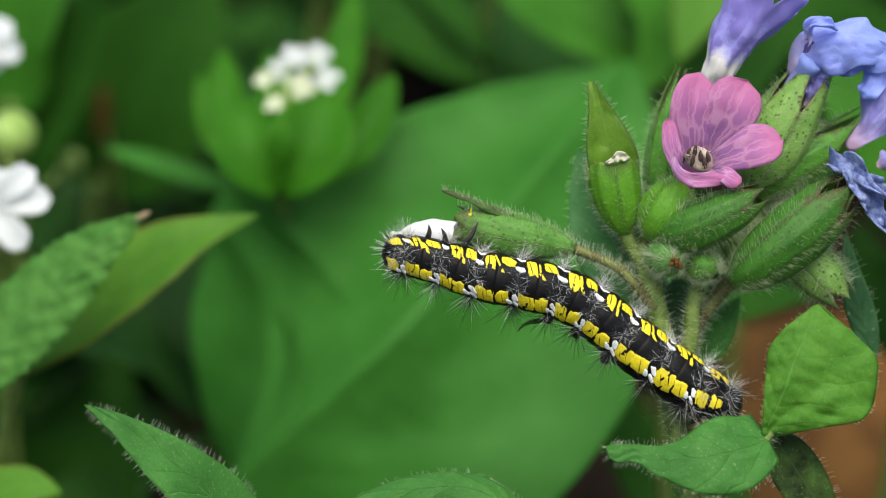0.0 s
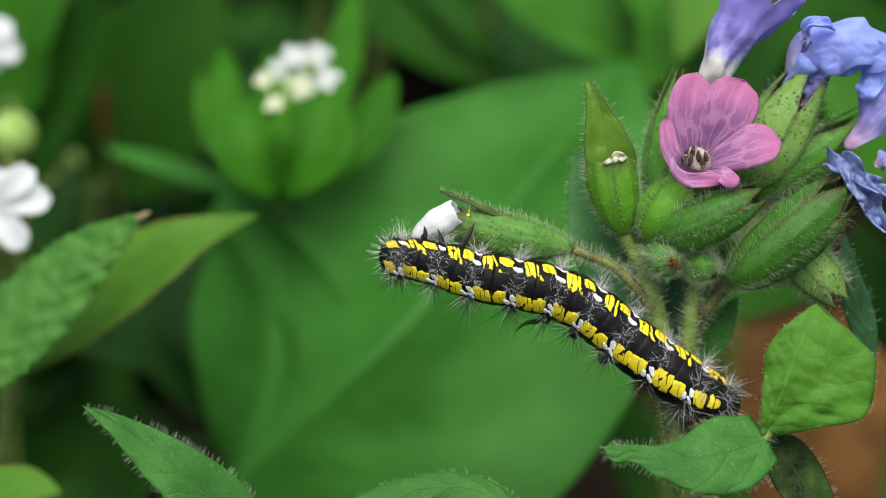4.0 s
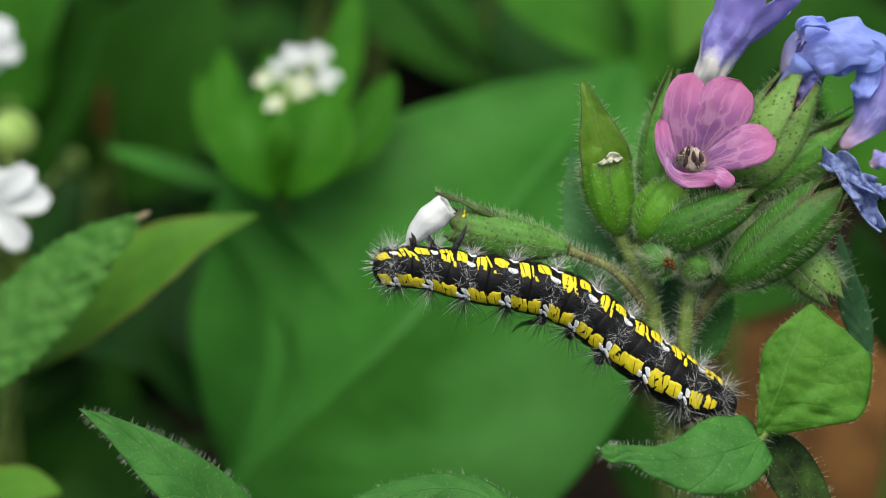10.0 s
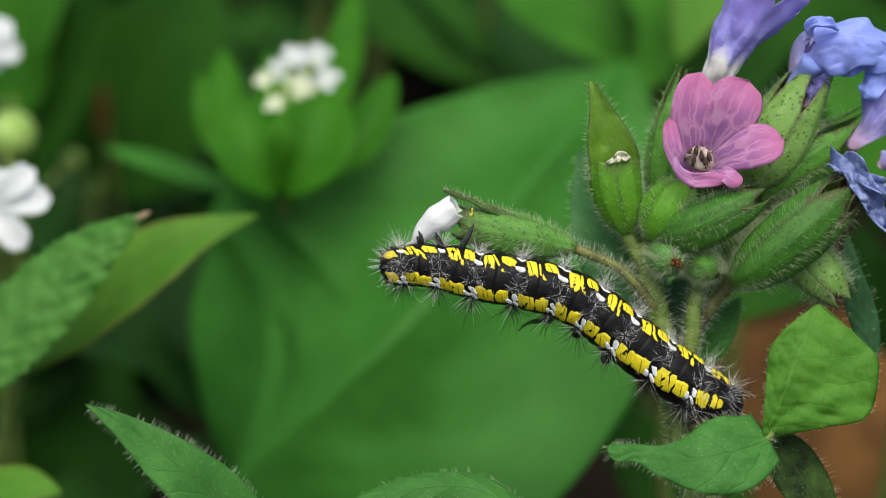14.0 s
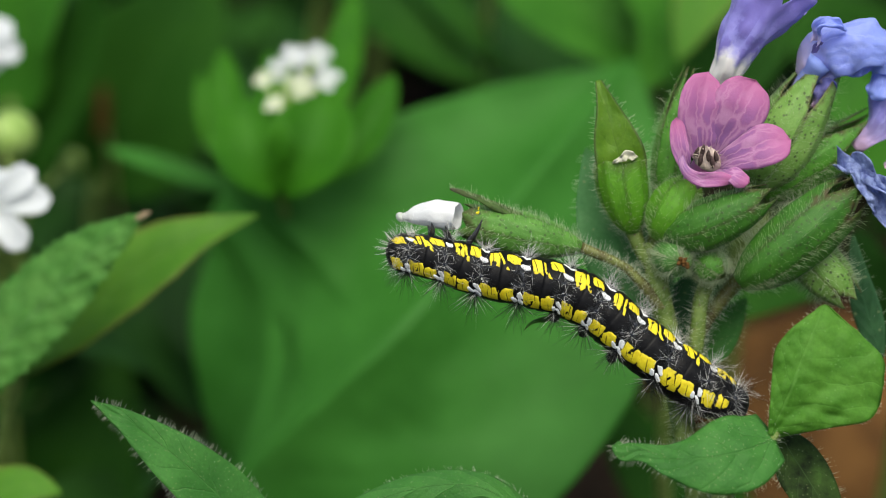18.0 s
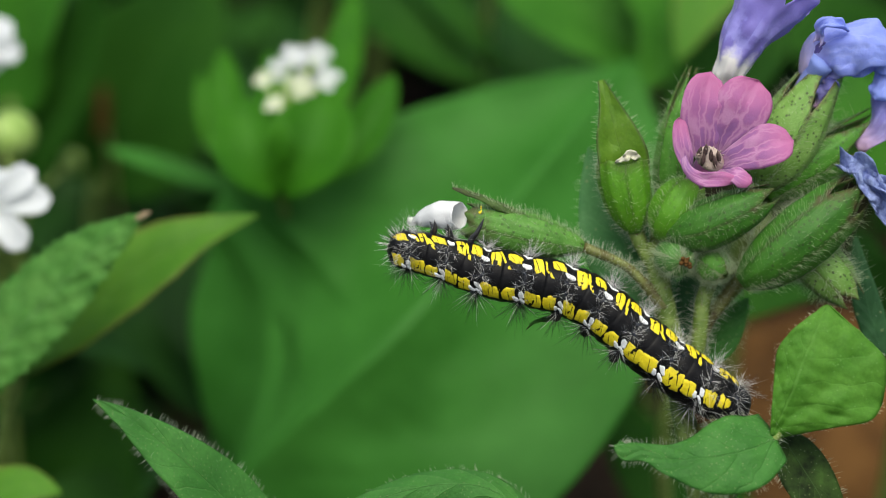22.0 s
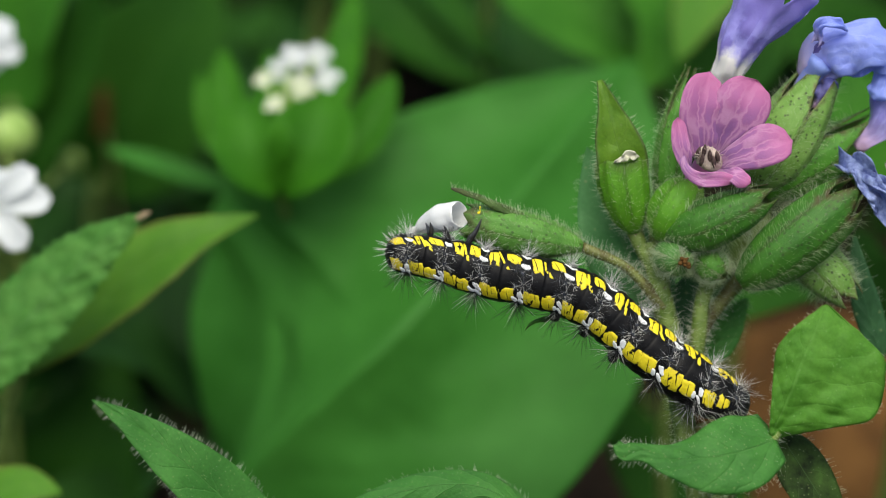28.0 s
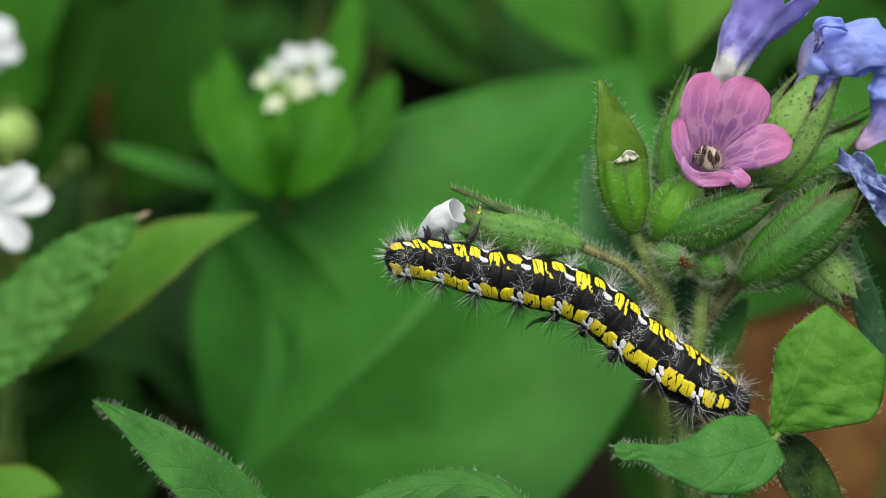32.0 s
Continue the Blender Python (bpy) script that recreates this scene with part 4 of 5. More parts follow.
part("scar", Blade([(17.09, 8.96, 0.2), (17.84, 9.31, 0.6), (18.37, 9.66, 0.7), (18.92, 9.85, 0.5), (19.67, 9.69, 0.1)], 0.62, ([0.1, 0.5, 0.6, 1.0, 0.5, 0.1], [0.1, 0.3, 0.8, 0.6, 1.0, 0.2]), (0, 0, 1), 8, 10, 0.35, 3.0, 0.2, 24, 6, rough=0.7).mesh(), M_SCAR, bud, "pale torn edge")


# flowers
def corolla(label, origin, material):
    return part("corolla", tube(origin, [0.9, 1.2, 1.5], 12, 6), material, plant, label)


pink = corolla("pink funnel-shaped corolla", [(24.87, 5.81, -3), (26.18, 7.60, -2.2), (27.26, 9.19, -1)], M_PINK)
UPPER = (
    ([(27.26, 9.07, -1), (26.39, 11.11, 0.5), (26.03, 14.62, 1.8), (27.01, 18.62, 1.5)], 2.35, (0.15, -0.1, 1), dict(fold=14, curl=-10)),
    ([(27.68, 9.19, -1), (28.89, 12.00, 0.6), (30.34, 14.90, 2), (31.99, 17.72, 1.6)], 3.0, (0, 0.0, 1), dict(fold=14, curl=-14)),
    ([(27.96, 8.76, -0.8), (30.07, 9.86, 1.8), (32.59, 10.82, 3), (35.66, 11.43, 2.6)], 2.3, (-0.2, 0.25, 1), dict(fold=12, curl=-14)))
LOWER = (
    ([(27.94, 8.45, -0.6), (28.95, 8.01, 2.2), (30.03, 7.57, 3.2), (31.12, 6.80, 2.9)], 1.1, (0, 0.5, 1), dict(fold=8, curl=-20)),
    ([(25.14, 7.46, 0.5), (24.44, 8.96, 2.2), (23.91, 10.95, 2.9), (23.54, 13.69, 2.4)], 1.0, (0.2, 0.0, 1), dict(fold=16, curl=-10)),
    ([(23.97, 10.62, 2.2), (24.43, 8.34, 3), (25.87, 7.26, 3.4), (27.87, 7.26, 3.5), (29.69, 7.16, 3)], 0.8, (-0.15, -0.1, 1), dict(fold=10, curl=-10)))
for sp, h, f, kw in UPPER + LOWER:
    part("petal", Blade(sp, h, "petal", f, n=18, k=8, thick=0.16, wave=0.25, waves=1.6, rough=0.15, seed=int(h * 10), **kw).mesh(), M_PINK, pink)
throat = bmesh.new()
for q in range(26):
    th = PR.uniform(0, 6.283)
    p = Vector((27.02, 9.60, 0.7)) + Vector((math.cos(th) * 1.5, math.sin(th) * 1.2, PR.uniform(0, 0.5)))
    spike(throat, p, Vector((-math.cos(th) * 0.5, -math.sin(th) * 0.5, 0.8)), PR.uniform(0.5, 1.0), 0.09)
ball(throat, (27.08, 9.57, 0.1), 1.75, 1.25, 0.6, 18, 10, Matrix.Rotation(-0.7, 3, 'Z'))
part("throat", throat, M_CREAM, pink, "cream hairy throat")
for x, y, lean in ((-1.1, 0.5, 0.5), (-0.45, 0.75, 0.2), (0.15, 0.2, -0.15), (0.55, -0.45, -0.35), (-0.7, -0.25, 0.3), (0.95, 0.1, -0.5)):
    c = Vector((27.00, 9.60, 0.9)) + Vector((x, y, 0.1))
    d = Vector((lean * 0.4, 0.75, 0.5)).normalized()
    part("anther", tube([c - d * 0.75, c, c + d * 0.75], [0.10, 0.24, 0.26, 0.2, 0.06], 8, 8), M_ANTHER, pink, "dark brown anther")

violet = Cup([(29.02, 16.45, -4), (29.22, 18.37, -3.6), (30.18, 20.75, -3), (31.57, 23.29, -3), (33.21, 25.83, -3), (35.32, 28.85, -3)], [0.6, 1.2, 1.8, 2.25, 2.6, 3.1, 3.9, 4.8], 0.16, 5, 0.3, 0.14, 0.035, round_lobes=True, crumple=0.45, n=28, sides=70)
part("corolla", violet.mesh(), M_VIOLET, plant, "violet funnel corolla with a white tube")

limp = None
blue = corolla("limp sky-blue corolla", [(37.31, 16.85, -5.5), (38.69, 18.92, -4.5), (39.69, 20.33, -3)], M_BLUE)
HOOD = (
    ([(37.22, 18.79, -4.5), (38.88, 21.07, -2.5), (41.15, 22.02, -0.8), (43.64, 22.24, -0.6), (45.90, 21.93, -1.2), (48.87, 21.59, -3)], 3.9, (-0.15, 0.2, 1), M_BLUE, dict(fold=-8, curl=-22)),
    ([(39.84, 17.67, -4), (42.03, 19.38, -2.5), (44.88, 20.52, -1.5), (47.98, 19.95, -2)], 2.4, (0.1, -0.3, 1), M_BLUE, dict(fold=-6, curl=-24)),
    ([(39.07, 15.30, -5), (39.84, 16.76, -4), (40.96, 18.24, -3.4)], 1.2, (0, 0.1, 1), M_LILAC, dict(fold=-10, curl=-20)))
SKIRT = (
    ([(46.04, 23.05, -3), (46.46, 20.63, -3), (45.74, 17.61, -3), (45.10, 16.12, -3.5)], 1.6, (-0.4, 0.1, 1), M_BLUE, dict(fold=-8, curl=-20)),
    ([(43.80, 10.95, -6), (45.99, 13.75, -4.5), (47.43, 17.06, -4), (48.64, 21.31, -4)], 3.2, (-0.3, 0.2, 1), M_LILAC, dict(fold=-10, curl=-26)),
    ([(46.86, 9.24, -6), (48.30, 9.83, -5.5), (50.34, 10.42, -5)], 1.6, (-0.2, 0.6, 1), M_LILAC, dict(fold=-6, curl=-20)))
for sp, h, f, mt, kw in HOOD + SKIRT:
    form = ([0.30, 0.66, 0.72, 0.80, 0.80, 0.6], [0.40, 0.90, 1.0, 0.86, 0.70, 0.5]) if len(sp) == 6 else "petal"
    leafy = Blade(sp, h, form, f, n=34, k=14, thick=0.14, wave=0.8, waves=2.1, rough=0.4, seed=int(h * 7), **kw)
    limp = limp or leafy
    part("petal", leafy.mesh(), mt, blue)

part("curled_lip", Blade([(38.93, 22.24, -2), (39.02, 23.35, -1), (39.59, 23.90, -0.4), (40.54, 23.71, -0.3), (41.83, 23.22, -0.9)], 1.0, "strap", (-0.2, 0.5, 1), 20, 34, 0.35, 2.5, n=26, k=6, rough=0.4, seed=4, thick=0.3).mesh(), M_BLUE, blue, "rolled rim of the petal")
spot, lie = min((limp.point(i / 60, j / 30) for i in range(5, 30) for j in range(-30, 31)), key=lambda q: (q[0].xy - Vector((38.9, 21.5, -1)).xy).length)
part("bruise", ball(bmesh.new(), spot, 1.0, 0.5, 0.12, 16, 6, Vector((0, 0, 1)).rotation_difference(lie).to_matrix() @ Matrix.Rotation(0.65, 3, 'Z')), M_HOLE, blue, "dark bruise on the petal")
wither = part("withered_corolla", Blade([(40.65, 9.12, 1), (42.58, 8.62, 1.6), (44.00, 6.59, 2), (45.25, 4.52, 1.6), (46.55, 2.15, 1)], 1.9, "strap", (-0.2, 0.3, 1), 20, 30, 1.0, 3.0, n=40, k=10, rough=1.8, seed=3).mesh(),
              M_WITHER, plant, "shrivelled blue-grey corolla")
part("fold", Blade([(42.59, 8.39, 1.5), (44.23, 7.17, 2.4), (46.16, 5.71, 1.5), (48.04, 6.02, 1)], 1.2, "strap", (-0.2, 0.5, 1), 25, 20, 0.8, 2.0, n=24, k=8, rough=1.4, seed=8).mesh(), M_WITHER, wither)

# small bits on the plant
speck = bmesh.new()
for q in range(9):
    ball(speck, Vector((2.93, 3.58, 0.55)) + Vector((PR.gauss(0, 0.1), PR.gauss(0, 0.24), 0)), PR.uniform(0.06, 0.11), seg=7, ring=5)
part("pollen", speck, M_YELLOW, plant, "yellow speck of pollen")
TOOTH = [(7.88, 3.19, -1.6), (4.86, 4.32, -1), (2.64, 5.34, -0.8), (-0.12, 6.18, -1)]
part("calyx_tooth", Blade(TOOTH, 0.52, ([0.6, 1.0, 0.8, 0.6, 0.2], [0.6, 1.0, 0.8, 0.6, 0.2]), (0, 0.4, 1), 10, -20, 0.2, 2.0, n=22, k=5, rough=0.25).mesh(), M_CALYX_TOOTH, plant, "brown hairy pointed calyx tooth")
tooth_hair = bmesh.new()
for q in range(150):
    spike(tooth_hair, spline(TOOTH, PR.random()), Vector((PR.gauss(-0.2, 0.4), 0.9, PR.gauss(0.2, 0.5))), PR.uniform(0.3, 1.2), 0.017, rand_dir(PR) * 0.15)
part("hairs", tooth_hair, M_HAIR_GREEN, plant, kind="stuff")
part("withered_sepal", Blade([(12.16, -7.20, -3), (10.33, -7.67, -2.5), (8.80, -8.02, -2), (7.96, -8.86, -2)], 0.26, "lance", (0, 0.5, 1), 10, n=12, k=3, rough=0.3).mesh(), M_CALYX_DARK, plant, "thin withered brown sepal")


# ---- the caterpillar ----
HEAD = (-4.68, -0.30, -0.6)
AXIS = [(-8.02, -0.36, 0), (-4.07, -0.66, 0), (-0.24, -1.46, 0), (3.47, -2.70, 0), (7.85, -3.56, 0), (12.06, -4.53, 0), (15.57, -6.32, 0), (18.90, -9.01, 0), (22.67, -12.00, 0), (26.56, -14.60, 0), (29.43, -16.43, 0), (32.07, -18.05, 0)]
GIRTH = [1.95, 2.15, 2.46, 2.66, 2.78, 2.82, 2.86, 2.9, 2.92, 2.82, 2.46, 2.05]


def body_frame(x):
    """Centre, tangent and the two side vectors of the body at segment number x (-1 to 10)."""
    s = (x + 1) / 11
    c, tg = spline(AXIS, s), tangent(AXIS, s)
    up = Vector((-tg.y, tg.x, 0)).normalized()
    if up.y < 0:
        up = -up
    return c, tg, up, Vector((0, 0, 1))


def skin(x, th, lift=0.0):
    """A point on the skin: th 0 faces out of the frame, 90 up. Segments swell between folds."""
    c, tg, up, out = body_frame(x)
    fold = abs((x + 0.5) % 1.0 - 0.5) * 2
    r = lerp_list(GIRTH, (x + 1) / 11) * (0.885 + 0.115 * (1 - (1 - min(fold * 1.4, 1)) ** 2)) + lift
    if x < -0.1:
        r *= max(0.02, 1 - ((-0.1 - x) / 0.52) ** 2.4) ** 0.5
    if x > 9:
        r *= max(0.02, 1 - ((x - 9) / 0.72) ** 2.6) ** 0.5
    t = radians(th + 9 * min(max(x - 5, 0), 3.5))
    d = up * math.sin(t) + out * math.cos(t)
    return c + d * r, d


cat = thing("caterpillar", (26.88, -19.44, -5), "black hairy caterpillar with yellow stripes and white spots", "caterpillar")
CR = random.Random(33)
SEGS = {}


def patch(x0, x1, th0, th1, rnd, points=40, rag=0.17, lift=0.045, square=0.75, slant=0.0):
    """A ragged raised patch lying on the skin."""
    bm = bmesh.new()
    cx, ct, hx, ht = (x0 + x1) / 2, (th0 + th1) / 2, (x1 - x0) / 2, (th1 - th0) / 2
    seed, lean = rnd.uniform(0, 100), rnd.uniform(0.02, 0.09) + slant
    rings = []
    for f, l in ((0.35, 1.0), (0.7, 1.0), (0.93, 0.85), (1.0, -0.6)):
        ring = []
        for k in range(points):
            a = 6.2832 * k / points
            sq = 1 / max(abs(math.cos(a)), abs(math.sin(a))) ** square
            r = f * sq * (1 + rag * (noise.noise((math.cos(a) * 1.5 + seed, math.sin(a) * 1.5, seed)) * 1.0 + noise.noise((math.cos(a) * 3.6, math.sin(a) * 3.6 + seed, seed)) * 0.7))
            p, d = skin(cx + hx * r * math.cos(a) - lean * r * math.sin(a), ct + ht * r * math.sin(a), lift * l)
            ring.append(bm.verts.new(p))
        rings.append(ring)
    mid = bm.verts.new(skin(cx, ct, lift)[0])
    for k in range(points):
        m = (k + 1) % points
        bm.faces.new((mid, rings[0][k], rings[0][m]))
        for i in range(3):
            bm.faces.new((rings[i][k], rings[i + 1][k], rings[i + 1][m], rings[i][m]))
    return bm


def tuft(bms, x, th, count, length, white, rnd, spread=0.75, tilt=(0, 0, 0), rad=0.0155):
    p, d = skin(x, th)
    _, tg, _, _ = body_frame(x)
    for q in range(count):
        dd = d + rand_dir(rnd) * spread * 1.5 + Vector(tilt)
        if dd.dot(d) < 0.05:
            dd = dd - d * dd.dot(d) + d * 0.1
        o = p + rand_dir(rnd) * 0.34
        spike(bms[0 if rnd.random() < white else 1], o, dd, length * rnd.uniform(0.4, 1.3), rad, rand_dir(rnd) * 0.08 * length)


def star(bms, x, th, count, length, rnd, rad=0.021):
    """Straight bristles radiating from one wart, lying low over the skin."""
    p, d = skin(x, th)
    a = d.orthogonal().normalized()
    b = d.cross(a)
    for q in range(count):
        t = 6.2832 * (q + rnd.uniform(-0.35, 0.35)) / count
        dd = a * math.cos(t) + b * math.sin(t) + d * rnd.uniform(0.25, 1.1)
        spike(bms[rnd.choice((0, 1, 1, 2, 2))], p + d * 0.15, dd, length * rnd.uniform(0.65, 1.2), rad)


def segment(k, x0, x1):
    bm = bmesh.new()
    n, sides = 14, 40
    rings = []
    for i in range(n + 1):
        x = x0 + (x1 - x0) * i / n
        crease = 0.05 * math.sin(i / n * 6.2832 * 3.0)
        rings.append([bm.verts.new(skin(x, 360 * j / sides, crease + 0.06 * noise.noise((x * 9, j * 0.5, k)))[0]) for j in range(sides)])
    for i in range(n):
        for j in range(sides):
            m = (j + 1) % sides
            bm.faces.new((rings[i][j], rings[i][m], rings[i + 1][m], rings[i + 1][j]))
    bm.faces.new(rings[0])
    bm.faces.new(rings[-1])
    c = body_frame((x0 + x1) / 2)[0]
    ob = part("segment", bm, M_BLACK, cat, "black velvety body segment", origin=c)
    SEGS[k] = (ob, c)
    return ob


for k in range(0, 10):
    x0, x1 = k - 0.57, k + 0.56
    if k == 0:
        x0 = -0.615
    if k == 9:
        x1 = 9.71
    sg = segment(k, x0, x1)
    if k == 0:
        bits = [(-0.44, -0.14, 26, 62, 0.2), (0.02, 0.13, 30, 66, 0.12), (0.17, 0.27, 26, 66, 0.12), (0.31, 0.41, 24, 64, 0.12), (0.44, 0.53, 24, 50, 0.12), (-0.44, -0.08, -62, -18, 0.2), (0.08, 0.50, -62, -18, 0.2)]
        cuts = [(-0.26, -60, -34), (0.22, -62, -30), (0.36, -50, -16)]
    elif k == 9:
        bits = [(-0.46, -0.12, 26, 56, 0.25), (-0.46, -0.25, -52, -18, 0.3), (-0.22, -0.02, -48, -22, 0.35)]
        cuts = [(-0.3, 30, 48)]
    else:
        bits = [(0.15, 0.41, 18, 60, 0.24), (0.42, 0.50, 30, 60, 0.3), (-0.485, -0.12, 36, 64, 0.28), (-0.49, -0.40, 16, 32, 0.2),
                (0.085, 0.495, -66, -25, 0.18), (-0.50, -0.125, -65, -26, 0.18)]
        cuts = [(0.27, 18, 62), (-0.34, 34, 56), (-0.22, 48, 68), (0.24, -64, -38), (0.36, -54, -22), (-0.30, -64, -36)]
    for b in bits:
        j = [CR.uniform(-0.02, 0.02), CR.uniform(-0.02, 0.02), CR.uniform(-4, 4), CR.uniform(-4, 4)]
        part("yellow_patch", patch(b[0] + k + j[0], b[1] + k + j[1], b[2] + j[2], b[3] + j[3], CR, rag=b[4], slant=0.02 if k == 0 and 0 < b[0] and b[2] > 0 else 0.0), M_YELLOW, sg, "yellow patch")
    for x, lo, hi in cuts:
        x, lo, hi, w = x + CR.uniform(-0.03, 0.03), lo + CR.uniform(-6, 6), hi + CR.uniform(-6, 6), CR.uniform(0.006, 0.012)
        part("dark_crease", patch(k + x - w, k + x + w, lo, hi, CR, points=20, rag=0.45, lift=0.065, square=0.3), M_BLACK, sg)
    if k < 9:
        high, wide = (16, 0.09) if k < 2 else (0, 0.125)
        part("white_spot", patch(k - wide, k + wide, 26 + high, 40 + high, CR, rag=0.10, lift=0.12, square=0.1), M_SPOT, sg, "white oval spot")
        if k > 1:
            part("white_spot", patch(k - 0.13, k + 0.08, 64, 74, CR, rag=0.4, lift=0.07, square=0.2), M_SPOT, sg, "white spot")
        part("white_spot", patch(k - 0.07, k + 0.07, -50, -30, CR, rag=0.3, lift=0.18, square=0.2), M_SPOT, sg, "white spot")
        part("white_spot", patch(k - 0.17, k - 0.06, -62, -44, CR, rag=0.3, lift=0.20, square=0.2), M_SPOT, sg, "white spot")
        part("white_spot", patch(k - 0.01, k + 0.11, -66, -52, CR, rag=0.3, lift=0.20, square=0.2), M_SPOT, sg, "white spot")
    for dx, th, r in ((-0.04, 15, 0.42), (-0.22, 17, 0.3), (0.18, 14, 0.28), (0.02, -9, 0.46), (-0.17, -16, 0.3), (0.05, 92, 0.36), (0.02, -78, 0.36), (0, 150, 0.35), (0, -140, 0.35)):
        p, d = skin(k + dx, th)
        part("wart", ball(bmesh.new(), p, r * 0.8, r * 0.8, r * 0.8, 9, 6), M_WART, sg, "blue-black wart")
    pair = (bmesh.new(), bmesh.new(), bmesh.new())
    for dx, th, count, reach in ((-0.04, 15, 30, 1.6), (-0.22, 17, 16, 1.2), (0.18, 14, 10, 1.1), (0.02, -9, 36, 1.8), (0.2, -14, 12, 1.2), (-0.17, -16, 14, 1.2)):
        star(pair, k + dx, th, count, reach, CR)
    tuft(pair, k, 82, 58, 2.3, 0.8, CR, 0.75)
    tuft(pair, k, 108, 46, 2.4, 0.5, CR, 0.8)
    tuft(pair, k, -72, 60, 2.9, 0.2, CR, 1.0, (0, -0.2, 0), rad=0.019)
    tuft(pair, k, -100, 64, 3.3, 0.15, CR, 1.0, rad=0.019)
    tuft(pair, k, 160, 10, 1.8, 0.5, CR, 0.8)
    tuft(pair, k, -150, 10, 1.8, 0.5, CR, 0.8)
    if k in (8, 9):
        _, tg, _, _ = body_frame(k)
        for th in (70, 20, -30, -75, 120):
            tuft(pair, k + 0.2, th, 14, 2.4, 0.55, CR, 0.8, tuple(tg * 0.9))
    if k == 0:
        _, tg, _, _ = body_frame(k)
        for th in (80, 40, 0, -40, -80):
            tuft(pair, k - 0.3, th, 16, 1.8, 0.5, CR, 0.8, tuple(-tg * 0.9))
            tuft(pair, k - 0.45, th, 18, 1.0, 0.15, CR, 0.9, tuple(-tg * 0.5))
    part("white_bristles", pair[0], M_SETA_WHITE, sg, "white bristles", kind="stuff")
    part("black_bristles", pair[1], M_SETA_BLACK, sg, "black bristles", kind="stuff")
    part("grey_bristles", pair[2], M_SETA_GREY, sg, "grey glossy bristles", kind="stuff")

# head capsule, mouth and legs
hb = bmesh.new()
ball(hb, HEAD, 1.4, 1.9, 1.8, 18, 12)
head = part("head", hb, M_BLACK, cat, "shiny black head", origin=HEAD)
hp = (bmesh.new(), bmesh.new())
for q in range(44):
    d = (Vector((-1, 0.1, 0.2)) + rand_dir(CR) * 0.9).normalized()
    spike(hp[0 if CR.random() < 0.7 else 1], Vector(HEAD) + d * 1.7, d, CR.uniform(0.6, 1.9), 0.035, rand_dir(CR) * 0.1)
part("white_bristles", hp[0], M_SETA_WHITE, head, "white bristles", kind="stuff")
part("black_bristles", hp[1], M_SETA_BLACK, head, "black bristles", kind="stuff")
for k, x, foot in ((0, 0.50, (-1.55, 2.65, 1.4)), (1, 0.98, (-0.2, 2.3, 1.4)), (2, 1.42, (3.65, 2.95, 1.2))):
    for back in (0, 1):
        a = skin(x, 84 + 30 * back, -0.3)[0]
        f = Vector(foot) + Vector((-0.5 * back, -0.1, -3.6 * back))
        kn = a.lerp(f, 0.5) + Vector((0.18, 0.05, 0.15))
        part("leg", tube([a, kn, f], [0.34, 0.30, 0.2, 0.04], 9, 12), M_LEG, SEGS[k][0], "glossy dark jointed leg")
for k in (4, 5, 6, 7):
    a = skin(k, -115)[0]
    f = a + Vector((-0.1, -0.9, -1.2))
    part("proleg", tube([a, a.lerp(f, 0.5), f], [0.75, 0.6, 0.55], 10, 8), M_PROLEG if k == 7 else M_BLACK, SEGS[k][0], "stubby proleg")
a = skin(9, -100)[0]
part("proleg", tube([a, a + Vector((-0.6, -0.8, -1.4)), (26.88, -19.56, -5)], [0.9, 0.8, 0.7], 10, 8), M_PROLEG, SEGS[9][0], "stubby proleg")

# ---- the white corolla that it eats ----
BELL_TIP, BELL_END = (1.44, 4.75, -1.2), (-3.46, 0.46, -2.6)
bell = thing("white_corolla", BELL_TIP, "torn white flower corolla held by the caterpillar", "flower")
ax = [Vector(BELL_END).lerp(Vector(BELL_TIP), i / 4) + Vector((-0.2, 0.2, 0)) * math.sin(math.pi * i / 4) for i in range(5)]
bell_cup = Cup(ax, [0.34, 0.55, 0.95, 1.24, 1.40, 1.48, 1.50, 1.46, 1.36], 0.025, 5, 0.15, 0.09, 0.012, round_lobes=True, crumple=0.2, n=24, sides=50)
part("corolla", bell_cup.mesh(), M_BELL, bell, "thin white petal tissue")
kn = ball(bmesh.new(), BELL_END, 0.62, 0.5, 0.5, 12, 8)
part("stigma", kn, M_WHITE, bell, "pale knob at the foot of the tube")


# ---- movement ----
def swayed(angle):
    """The turn of the whole plant about the bend of its roots."""
    foot = Matrix.Translation(at((33.85, -123.1, -44.0)))
    return foot @ Matrix.Rotation(angle, 4, AX_W) @ foot.inverted()


